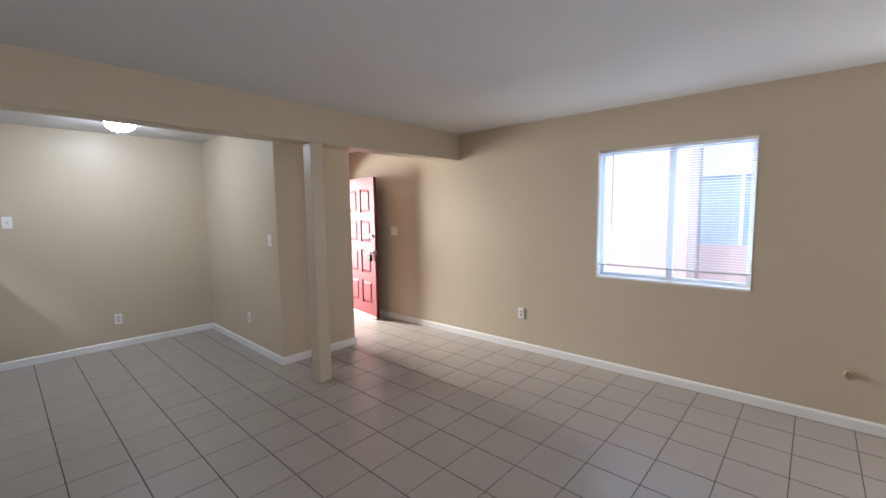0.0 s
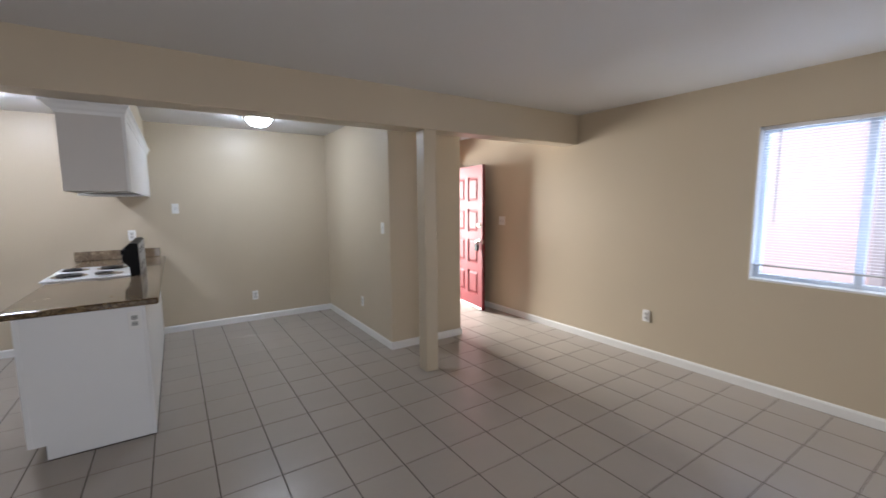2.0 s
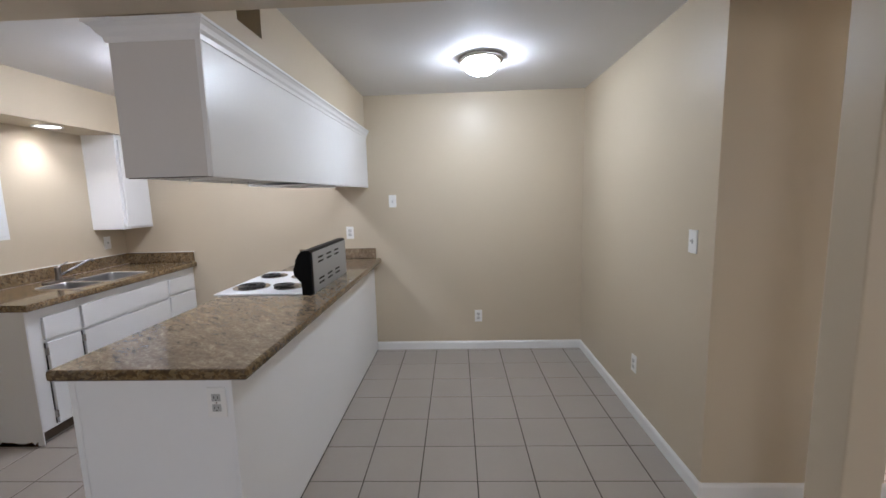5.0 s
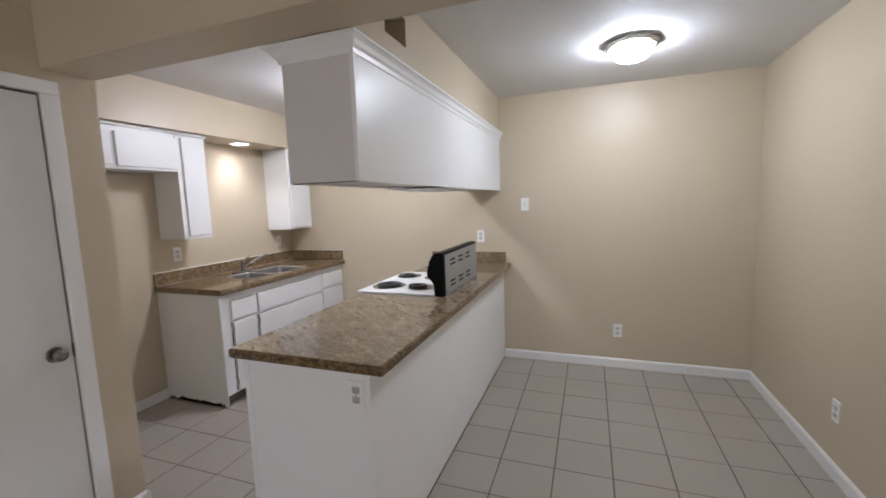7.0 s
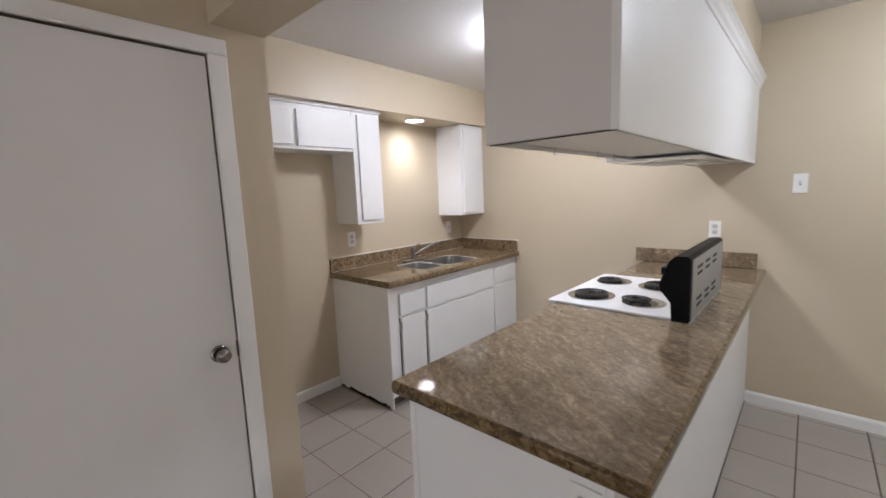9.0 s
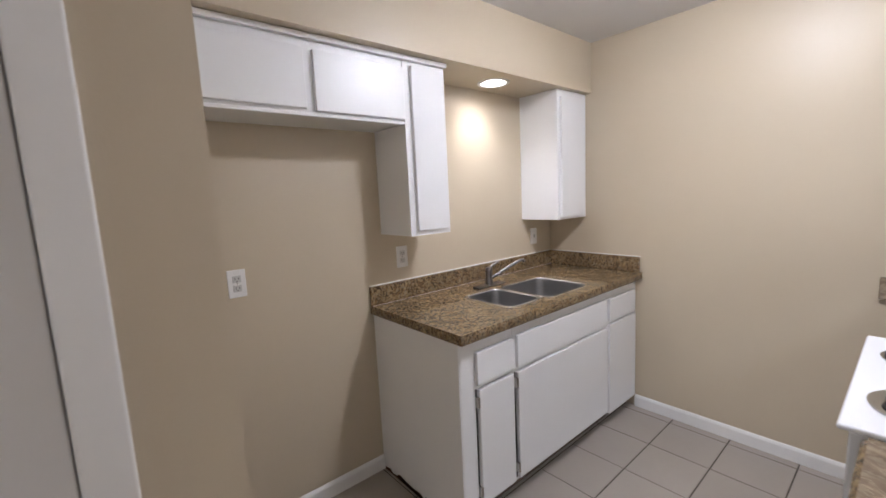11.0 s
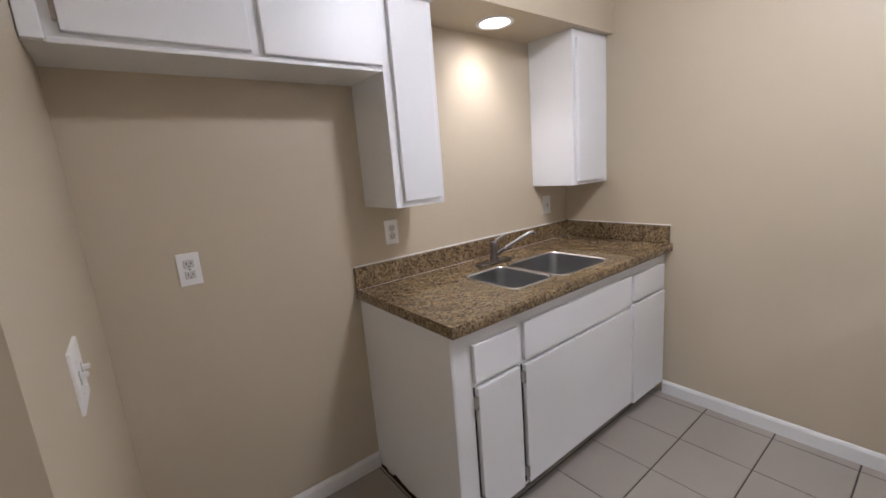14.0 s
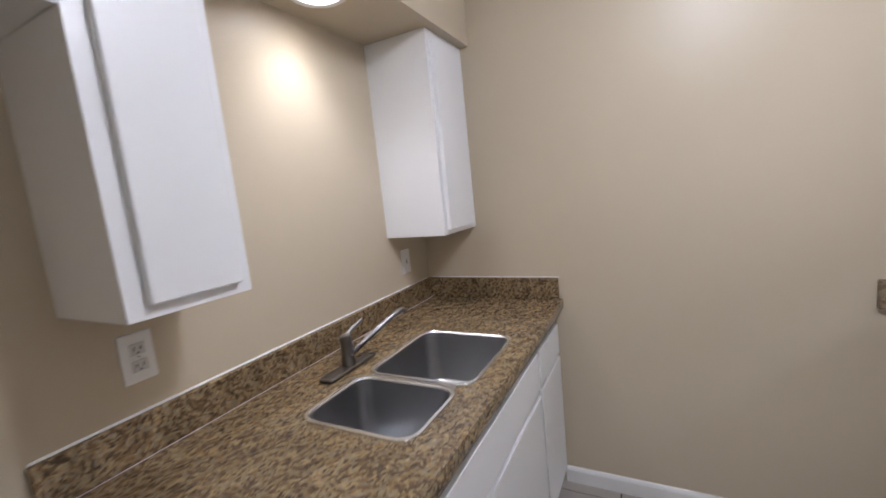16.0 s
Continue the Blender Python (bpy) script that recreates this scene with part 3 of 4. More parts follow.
leaf = on_leaf("leaf", bm, M_RED)
for i in (1, 3):
    for k in (1, 3, 5, 7):
        x0, x1, z0, z1 = cols[i], cols[i + 1], rows_z[k] + 0.012, rows_z[k + 1] + 0.012
        b = bmesh.new()
        o = [b.verts.new(p) for p in ((x0, 0.020, z0), (x1, 0.020, z0), (x1, 0.020, z1), (x0, 0.020, z1))]
        q = [b.verts.new(p) for p in ((x0 + 0.045, 0.0012, z0 + 0.045), (x1 - 0.045, 0.0012, z0 + 0.045), (x1 - 0.045, 0.0012, z1 - 0.045), (x0 + 0.045, 0.0012, z1 - 0.045))]
        g = [b.verts.new(p) for p in ((x0 + 0.016, 0.018, z0 + 0.016), (x1 - 0.016, 0.018, z0 + 0.016), (x1 - 0.016, 0.018, z1 - 0.016), (x0 + 0.016, 0.018, z1 - 0.016))]
        back = [b.verts.new((v.co.x, 0.036, v.co.z)) for v in o]
        for r1, r2 in ((o, g), (g, q), (back, o)):
            for n_ in range(4):
                b.faces.new((r1[n_], r1[(n_ + 1) % 4], r2[(n_ + 1) % 4], r2[n_]))
        b.faces.new(q)
        b.faces.new(back[::-1])
        on_leaf("panel", b, M_RED, "", leaf)
on_leaf("edge", boxes((LW, LW + 0.003, 0.0, LT, 0.012, LH)), M_REDEDGE, "dark red lock edge")
on_leaf("door_sweep", bbox(0.003, 1, 0.0, LW - 0.005, -0.008, 0.0, 0.008, 0.042), M_TRIM, "white weather strip")
dead = on_leaf("deadbolt", lathe([(0.030, 0.0), (0.030, -0.010), (0.024, -0.016), (0.0, -0.018)], 24, "Y", (LW - 0.065, 0, 1.175)), M_NICKEL, "nickel deadbolt", None, True)
on_leaf("thumb_turn", bbox(0.002, 1, LW - 0.07, LW - 0.06, -0.034, -0.016, 1.160, 1.190), M_NICKEL, "", dead)
kn = on_leaf("door_knob", lathe([(0.033, 0.0), (0.031, -0.008), (0.012, -0.012), (0.012, -0.030), (0.026, -0.038), (0.028, -0.052), (0.018, -0.062), (0.0, -0.064)], 24, "Y", (LW - 0.065, 0, 0.955)), M_NICKEL, "nickel knob", None, True)
lb = on_leaf("lock_box", bbox(0.006, 2, LW - 0.105, LW - 0.028, -0.066, -0.026, 0.835, 0.925), M_BLACK, "black key lock box", kn)
on_leaf("latch_plate", bbox(0.001, 1, LW + 0.003, LW + 0.005, 0.010, 0.034, 0.92, 0.98), M_NICKEL)
for z in (0.22, 1.0, 1.78):
    on_leaf("hinge", lathe([(0.007, 0.0), (0.007, 0.09)], 12, "Z", (0.0, LT + 0.004, z)), M_NICKEL)
fr = tagged(new("door_frame_1"), "red painted entry door frame", "door frame", kind="structure")
fr.location = (HALL_W, 3.4, 0)
part("jamb", boxes((HALL_W - T, HALL_W, EY0, EY0 + 0.02, 0, EZ)), M_RED, fr)
part("jamb", boxes((HALL_W - T, HALL_W, EY1 - 0.02, EY1, 0, EZ)), M_RED, fr)
part("head", boxes((HALL_W - T, HALL_W, EY0 + 0.02, EY1 - 0.02, EZ - 0.02, EZ)), M_RED, fr)
part("threshold", bbox(0.004, 1, HALL_W - T, HALL_W + 0.01, EY0 + 0.02, EY1 - 0.02, -0.01, 0.012), M_STEEL, fr)


# ---- kitchen: wall cabinets ----
def slab_door(x0, x1, y, z0, z1, parent, name="door", t=0.019, out=1):
    return part(name, bbox(0.0035, 2, x0, x1, y, y + out * t, z0, z1), M_CAB, parent)


def hinge(x, y, z, parent):
    part("hinge", bbox(0.001, 1, x - 0.006, x + 0.006, y + 0.001, y + 0.020, z - 0.024, z + 0.024), M_NICKEL, parent, "small metal hinge")


UF = -2.02
u1 = thing("wall_cabinet", (-3.0, SOUTH, 1.79), "white painted wall cabinet with two flat doors over the fridge alcove", "cabinet")
part("body", boxes((-3.466, STUB - 0.001, SOUTH, UF, 1.790, 2.086)), M_CAB, u1)
d = slab_door(-3.008, -2.572, UF, 1.812, 2.034, u1)
hinge(-2.568, UF, 1.86, d)
hinge(-2.568, UF, 1.98, d)
slab_door(-3.462, -3.044, UF, 1.806, 2.032, u1)
part("top_trim", bbox(0.003, 2, -3.72, STUB - 0.002, UF, UF + 0.022, 2.066, 2.087), M_CAB, u1)
part("side_stile", bbox(0.002, 1, -2.540, STUB - 0.002, UF, UF + 0.018, 1.790, 2.066), M_CAB, u1)
part("bottom_rail", bbox(0.002, 1, -3.466, -2.542, UF, UF + 0.006, 1.786, 1.800), M_CAB, u1)

u2 = thing("wall_cabinet", (-3.59, SOUTH, 1.275), "tall narrow white painted wall cabinet with one door", "cabinet")
part("body", boxes((-3.713, -3.468, SOUTH, UF + 0.003, 1.275, 2.065)), M_CAB, u2)
slab_door(-3.684, -3.503, UF + 0.003, 1.300, 2.045, u2)

u3 = thing("wall_cabinet", (-4.79, SOUTH, 1.265), "white painted wall cabinet in the kitchen corner", "cabinet")
part("body", boxes((WEST, -4.625, SOUTH, -1.992, 1.266, 2.086)), M_CAB, u3)
slab_door(-4.892, -4.650, -1.992, 1.285, 2.045, u3)

# ---- kitchen: base cabinets ----
BF = -1.640


def base_unit(x0, x1, label, drawer, door, hinges=()):
    root = thing("base_cabinet", ((x0 + x1) / 2, SOUTH, 0), label, "cabinet", "kitchen base cabinets")
    if x1 - x0 > 0.6:
        part("body", boxes((x0, x1, SOUTH, BF - 0.02, 0.09, 0.66), (x0, x1, BF - 0.02, BF, 0.09, 0.868), (x0, x0 + 0.018, SOUTH, BF - 0.02, 0.66, 0.868), (x1 - 0.018, x1, SOUTH, BF - 0.02, 0.66, 0.868)), M_CAB, root)
    else:
        part("body", boxes((x0, x1, SOUTH, BF, 0.09, 0.868)), M_CAB, root)
    # shadow under the cabinet is painted into the toe kick's brown
    part("toe_kick", boxes((x0, x1, SOUTH, BF - 0.06, 0.0, 0.09)), M_TOE_SHADED, root, "toe kick coloured dark brown for its shade")
    slab_door(drawer[0], drawer[1], BF, drawer[2], drawer[3], root, "drawer_front")
    dd = slab_door(door[0], door[1], BF, door[2], door[3], root)
    for hx, hz in hinges:
        hinge(hx, BF, hz, dd)
    # thin near-black strip on the cabinet face, painting the door's side shadow
    if hinges:
        part("door_shade_strip", boxes((door[1] + 0.001, door[1] + 0.009, BF - 0.001, BF + 0.0015, door[2], door[3])), M_DARK, root, "dark strip painted as the shade beside the door")
    return root


b1 = base_unit(-3.722, -3.396, "narrow white base cabinet with a drawer over a door", (-3.708, -3.478, 0.660, 0.806), (-3.708, -3.486, 0.105, 0.640), ((-3.481, 0.585), (-3.481, 0.17)))
part("side_panel", bbox(0.002, 1, -3.396, -3.388, SOUTH, BF, 0.004, 0.868), M_CAB, b1, "white end panel with a ragged foot")
bm = bmesh.new()
random.seed(3)
px = SOUTH + 0.004
prev = None
while px < BF - 0.02:
    h = random.uniform(0.008, 0.034)
    a, b_ = bm.verts.new((-3.3875, px, 0.0)), bm.verts.new((-3.3875, px, h))
    if prev:
        bm.faces.new((prev[0], a, b_, prev[1]))
    prev = (a, b_)
    px += random.uniform(0.015, 0.045)
bmesh.ops.solidify(bm, geom=list(bm.faces), thickness=0.003)
part("stained_foot", bm, M_RUST, b1, "brown water-stained bottom edge")
base_unit(-4.578, -3.724, "wide white sink base cabinet with one flat door", (-4.562, -3.742, 0.655, 0.812), (-4.572, -3.740, 0.105, 0.636), ((-3.735, 0.585), (-3.735, 0.16)))
base_unit(WEST, -4.580, "white corner base cabinet with a drawer over a door", (-4.925, -4.594, 0.668, 0.806), (-4.935, -4.594, 0.085, 0.648))


# ---- granite worktop with sink ----
def rounded(cx, cy, hx, hy, r, seg=5):
    pts = []
    for sx, sy, a0 in ((1, 1, 0), (-1, 1, 90), (-1, -1, 180), (1, -1, 270)):
        for i in range(seg + 1):
            a = radians(a0 + 90 * i / seg)
            pts.append((cx + sx * (hx - r) + r * math.cos(a), cy + sy * (hy - r) + r * math.sin(a)))
    return pts


def slab_with_holes(x0, x1, y0, y1, z0, z1, holes):
    bm = bmesh.new()
    loops = [[(x0, y0), (x1, y0), (x1, y1), (x0, y1)]] + holes
    edges = []
    for lp in loops:
        vs = [bm.verts.new((x, y, z1)) for x, y in lp]
        edges += [bm.edges.new((vs[i], vs[(i + 1) % len(vs)])) for i in range(len(vs))]
    bmesh.ops.triangle_fill(bm, use_beauty=True, use_dissolve=False, edges=edges)
    ex = bmesh.ops.extrude_face_region(bm, geom=list(bm.faces))
    for v in ex["geom"]:
        if isinstance(v, bmesh.types.BMVert):
            v.co.z = z0
    return bm


RCX, RCY, SOF = -4.18, -2.115, 2.088
disc = [(RCX + 0.072 * math.cos(2 * math.pi * i / 32), RCY + 0.072 * math.sin(2 * math.pi * i / 32)) for i in range(32)]
bm = slab_with_holes(WEST, STUB, SOUTH, -1.95, SOF, SOF + 0.105, [disc])
box(bm, WEST, STUB, SOUTH, -1.95, SOF + 0.105, CEIL)
setting("soffit_kitchen", bm, M_WALL, "beige painted soffit over the kitchen cabinets", "soffit")
rc = thing("recessed_light", (RCX, RCY, SOF), "lit round recessed downlight in the soffit", "downlight")
part("trim_ring", lathe([(0.092, 0.0), (0.094, -0.004), (0.088, -0.008), (0.072, -0.005), (0.0705, 0.0), (0.068, 0.040), (0.066, 0.102)], 40, "Z", (RCX, RCY, SOF), False), M_TRIM, rc, "", True)
part("lens", lathe([(0.065, 0.080), (0.052, 0.066), (0.030, 0.056), (0.0, 0.052)], 32, "Z", (RCX, RCY, SOF)), M_BULB, rc, "glowing lens", True)

BOWLS = [(-3.922, -1.868, 0.128, 0.168), (-4.262, -1.852, 0.192, 0.178)]
holes = [rounded(cx, cy, hx, hy, 0.05) for cx, cy, hx, hy in BOWLS]
top = thing("kitchen_worktop", (-4.16, -1.94, 0.87), "polished brown speckled granite worktop with backsplash", "worktop")
part("slab", slab_with_holes(WEST, -3.372, SOUTH, -1.597, 0.870, 0.912, holes), M_GRANITE, top)
part("edge", bbox(0.012, 3, WEST, -3.3705, -1.622, -1.594, 0.869, 0.9125), M_GRANITE, top)
part("backsplash", bbox(0.003, 1, WEST, -3.372, SOUTH, SOUTH + 0.02, 0.912, 1.012), M_GRANITE, top)
part("backsplash", bbox(0.003, 1, WEST, WEST + 0.02, SOUTH + 0.021, -1.612, 0.912, 1.012), M_GRANITE, top)
part("caulk", bbox(0.002, 1, WEST + 0.02, -3.376, SOUTH - 0.001, SOUTH + 0.005, 1.010, 1.0165), M_TRIM, top, "white caulk line")
part("caulk", bbox(0.002, 1, WEST + 0.02, -3.376, SOUTH + 0.0195, SOUTH + 0.0215, 0.911, 0.9132), M_STUCCO, top, "pale caulk line")
part("caulk", bbox(0.0015, 1, WEST - 0.001, WEST + 0.005, SOUTH + 0.021, -1.607, 1.010, 1.0155), M_TRIM, top)

sink = thing("sink", (-4.09, -1.86, 0.87), "brushed steel double bowl sink set in the granite worktop", "sink")
for cx, cy, hx, hy in BOWLS:
    bm = bmesh.new()
    loops = []
    for grow, z, r in ((0.020, 0.870, 0.06), (0.002, 0.9125, 0.052), (-0.006, 0.9150, 0.048), (-0.010, 0.911, 0.045), (-0.016, 0.80, 0.045), (-0.030, 0.735, 0.05), (-0.055, 0.722, 0.05)):
        loops.append([bm.verts.new((x, y, z)) for x, y in rounded(cx, cy, hx + grow, hy + grow, r)])
    for a, b in zip(loops, loops[1:]):
        for i in range(len(a)):
            bm.faces.new((a[i], a[(i + 1) % len(a)], b[(i + 1) % len(a)], b[i]))
    bm.faces.new(loops[-1])
    bowl = part("bowl", bm, M_STEEL, sink, "", True)
    rim = bmesh.new()
    rl = [[rim.verts.new((x, y, z)) for x, y in rounded(cx, cy, hx + g, hy + g, r)] for g, z, r in ((0.005, 0.9125, 0.054), (0.004, 0.9165, 0.053), (-0.003, 0.9170, 0.049), (-0.008, 0.9125, 0.046))]
    for a, b in zip(rl, rl[1:]):
        for i in range(len(a)):
            rim.faces.new((a[i], a[(i + 1) % len(a)], b[(i + 1) % len(a)], b[i]))
    part("rim", rim, M_RIM, bowl, "bright polished steel rim", True)
    part("drain", lathe([(0.045, 0.7225), (0.043, 0.7265), (0.032, 0.7245), (0.0, 0.7235)], 24, "Z", (cx, cy, 0)), M_NICKEL, bowl, "", True)

part("divider", bbox(0.003, 2, -4.074, -4.046, -2.005, -1.715, 0.895, 0.9145), M_STEEL, sink, "low steel bridge between the bowls", True)

fx, fy = -4.085, -2.110
fa = thing("faucet", (fx, fy, 0.912), "low brushed nickel kitchen faucet with one lever", "faucet")
part("deck_plate", bbox(0.008, 3, fx - 0.115, fx + 0.115, fy - 0.026, fy + 0.026, 0.912, 0.925), M_DARKNICKEL, fa, "", True)
part("body", lathe([(0.024, 0.924), (0.022, 0.945), (0.019, 0.965), (0.019, 1.000), (0.021, 1.012), (0.016, 1.024), (0.0, 1.028)], 24, "Z", (fx, fy, 0)), M_DARKNICKEL, fa, "", True)
part("spout", tube([(fx - 0.005, fy + 0.004, 0.958), (fx - 0.06, fy + 0.028, 0.985), (fx - 0.13, fy + 0.058, 1.022), (fx - 0.185, fy + 0.082, 1.048), (fx - 0.205, fy + 0.09, 1.050), (fx - 0.214, fy + 0.094, 1.040)], [0.011, 0.0105, 0.0095, 0.009, 0.010, 0.010], 14), M_DARKNICKEL, fa, "", True)
part("lever", tube([(fx, fy, 1.018), (fx - 0.03, fy + 0.006, 1.036), (fx - 0.075, fy + 0.012, 1.052)], [0.008, 0.007, 0.006], 12), M_DARKNICKEL, fa, "", True)

# ---- island ----
IE, IS, IN = -2.478, -0.455, 0.148
island = thing("island_cabinet", (-3.7, -0.15, 0), "white painted island cabinet with a plain back panel", "island")
part("body", boxes((-3.525, IE - 0.012, IS, IN - 0.006, 0.09, 0.868), (WEST, -4.292, IS, IN - 0.006, 0.09, 0.868), (-4.292, -3.525, 0.085, IN - 0.006, 0.09, 0.868)), M_CAB, island)
# toe boards coloured near-black to stand for the shade under the cabinet
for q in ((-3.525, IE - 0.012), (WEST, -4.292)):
    part("toe_kick", boxes((q[0], q[1], IS + 0.07, IN - 0.006, 0, 0.09)), M_DARK, island, "toe kick with recess shade put into its colour")
part("back_panel", bbox(0.002, 1, WEST, IE, IN - 0.006, IN, 0.004, 0.868), M_CAB, island)
part("end_panel", boxes((IE - 0.012, IE, IS + 0.075, IN - 0.006, 0.006, 0.868), (IE - 0.012, IE, IS, IS + 0.075, 0.10, 0.868)), M_CAB, island)
part("end_stile", bbox(0.002, 1, IE, IE + 0.004, IS - 0.004, IS + 0.022, 0.10, 0.868), M_CAB, island)
part("corner_bead", bbox(0.002, 1, IE, IE + 0.004, IN - 0.016, IN + 0.003, 0.004, 0.868), M_CAB, island)
part("floor_seam", bbox(0.001, 1, WEST, IE, IN, IN + 0.004, 0.0, 0.005), M_DARK, island, "dark dirty floor seam")
part("floor_seam", bbox(0.001, 1, IE, IE + 0.004, IS + 0.075, IN + 0.004, 0.0, 0.006), M_DARK, island, "dark dirty floor seam")

itop = thing("island_worktop", (-3.7, -0.15, 0.87), "polished brown granite island worktop with short backsplash", "worktop")
IY0, IY1, IX1 = -0.515, 0.222, -2.448
RX0, RX1, RY0, RY1 = -4.288, -3.530, -0.555, 0.072
for q in ((RX1 + 0.002, IX1 - 0.011, IY0 + 0.011), (WEST, RX0 - 0.002, IY0 + 0.011), (RX0 - 0.002, RX1 + 0.002, RY1 + 0.004)):
    part("slab", boxes((q[0], q[1], q[2], IY1 - 0.011, 0.870, 0.910)), M_GRANITE2, itop)
# edges coloured darker than the slab, standing for their shade
part("edge", bbox(0.012, 3, IX1 - 0.03, IX1, IY0, IY1, 0.868, 0.9097), M_GRANITE_SHADED, itop, "granite edge with shade put into its colour")
part("edge", bbox(0.012, 3, WEST, IX1 - 0.012, IY1 - 0.03, IY1, 0.868, 0.9095), M_GRANITE_SHADED, itop, "granite edge with shade put into its colour")
part("edge", bbox(0.012, 3, RX1 + 0.002, IX1 - 0.012, IY0, IY0 + 0.03, 0.868, 0.9095), M_GRANITE_SHADED, itop, "granite edge with shade put into its colour")
part("backsplash", bbox(0.003, 1, WEST, WEST + 0.02, -0.562, 0.172, 0.911, 1.010), M_GRANITE2, itop)

# ---- range ----
rng = thing("electric_range", ((RX0 + RX1) / 2, -0.25, 0), "white electric coil range in the island, black back guard", "range")
part("body", bbox(0.004, 1, RX0 + 0.006, RX1 - 0.006, RY0 + 0.02, RY1, 0.02, 0.908), M_ENAMEL, rng)
part("cooktop", bbox(0.006, 3, RX0, RX1, RY0, 0.005, 0.908, 0.922), M_ENAMEL, rng)
part("foot", boxes((RX0 + 0.05, RX1 - 0.05, RY0 + 0.08, RY1 - 0.04, 0, 0.02)), M_BLACK, rng)
# back guard: sloped control face towards the kitchen
bm = bmesh.new()
prof = [(0.070, 0.905), (0.070, 1.170), (0.058, 1.182), (0.012, 1.180), (-0.012, 1.155), (-0.045, 1.060), (-0.040, 1.030), (0.004, 0.985), (0.004, 0.905)]
ends = [[bm.verts.new((x, y, z)) for y, z in prof] for x in (RX0 + 0.004, RX1 - 0.004)]
for i in range(len(prof)):
    bm.faces.new((ends[0][i], ends[0][(i + 1) % len(prof)], ends[1][(i + 1) % len(prof)], ends[1][i]))
bm.faces.new(ends[0])
bm.faces.new(ends[1])
guard = part("back_guard", bevelled(bm, 0.003, 2), M_BLACK, rng, "black enamel back guard")
back = part("back_sheet", bbox(0.002, 1, RX0 + 0.012, RX1 - 0.030, 0.0702, 0.0735, 0.910, 1.166), M_GALV, guard, "grey sheet metal back with vent slots")
for k in range(3):
    for j, z in enumerate((1.122, 1.094, 0.985, 0.957)):
        x = RX1 - 0.17 - 0.17 * k
        s = bmesh.new()
        box(s, x - 0.05, x + 0.05, 0.0732, 0.0745, z - 0.006, z + 0.006)
        part("vent_slot", s, M_DARK, back)
for k in range(5):
    x = RX1 - 0.08 - k * 0.148
    part("control_knob", lathe([(0.026, 0.0), (0.025, -0.010), (0.019, -0.024), (0.0, -0.026)], 18, "Y", (x, -0.028, 1.105)), M_BLACK, guard, "black control knob", True)


def burner(x, y, r, dx=0.0, dy=0.0, lean=0.0):
    """A drip pan with a dished dark bowl and a coil, which may sit askew in it."""
    pan = part("drip_pan", lathe([(r + 0.016, 0.921), (r + 0.017, 0.9262), (r + 0.008, 0.9275), (r - 0.004, 0.9255), (r - 0.014, 0.9228), (r - 0.015, 0.9224)], 44, "Z", (x, y, 0), False), M_CHROME, rng, "chrome drip pan", True)
    part("pan_bowl", lathe([(r - 0.0145, 0.9226), (r * 0.6, 0.9223), (0.02, 0.9222), (0.0, 0.9222)], 40, "Z", (x, y, 0)), M_PAN, pan, "scorched dark bowl of the pan", True)
    turns = 4 if r > 0.085 else 3
    steps = turns * 26
    pts = []
    for i in range(steps + 1):
        a = 2 * math.pi * turns * i / steps
        rad = 0.020 + (r - 0.030) * i / steps
        pts.append((x + dx + rad * math.cos(a), y + dy + rad * math.sin(a), 0.935 + lean * (rad * math.cos(a) + r)))
    pts.append((x + dx + r - 0.004, y + dy - 0.012, 0.930 + lean * 2 * r))
    part("coil", tube(pts, 0.0052, 7), M_COIL, pan, "black heating coil", True)


burner(-3.715, -0.405, 0.098, -0.004, 0.004)
burner(-4.085, -0.420, 0.078, 0.0, -0.018, -0.03)
burner(-3.705, -0.150, 0.078, -0.004, -0.030, 0.04)
burner(-4.075, -0.165, 0.098, -0.008, 0.0)

# ---- hanging cabinet over the island ----
hc = thing("hanging_cabinet", (-3.7, -0.025, 1.58), "white painted cabinet hanging over the island with crown moulding", "cabinet")
HE, HS, HN = -2.522, -0.184, 0.130
part("body", boxes((WEST, HE - 0.008, HS + 0.006, HN - 0.006, 1.592, 2.10)), M_CAB, hc)
# this end is coloured darker to stand for the shade on it
part("end_panel", bbox(0.002, 1, HE - 0.008, HE, HS, HN - 0.007, 1.582, 2.10), M_CAB_SHADED, hc, "white end panel with its shade put into the colour")
part("back_panel", bbox(0.003, 2, WEST, HE - 0.004, HN - 0.006, HN, 1.578, 2.10), M_CAB, hc)
part("front_panel", bbox(0.003, 2, WEST, HE - 0.004, HS, HS + 0.006, 1.582, 2.10), M_CAB, hc)
part("corner_strip", bbox(0.0015, 1, HE - 0.002, HE + 0.003, HN - 0.016, HN + 0.002, 1.580, 2.04), M_CAB, hc)
part("bottom_seam", boxes((WEST, HE - 0.001, HN - 0.010, HN - 0.0065, 1.5795, 1.5919), (HE - 0.0105, HE - 0.0082, HS + 0.006, HN - 0.010, 1.5795, 1.5919)), M_DARK, hc, "dark open seam under the cabinet")
prof = [(0.0, 2.028), (0.006, 2.028), (0.010, 2.045), (0.022, 2.056), (0.030, 2.072), (0.044, 2.084), (0.050, 2.086), (0.050, 2.0965), (0.0, 2.0965)]
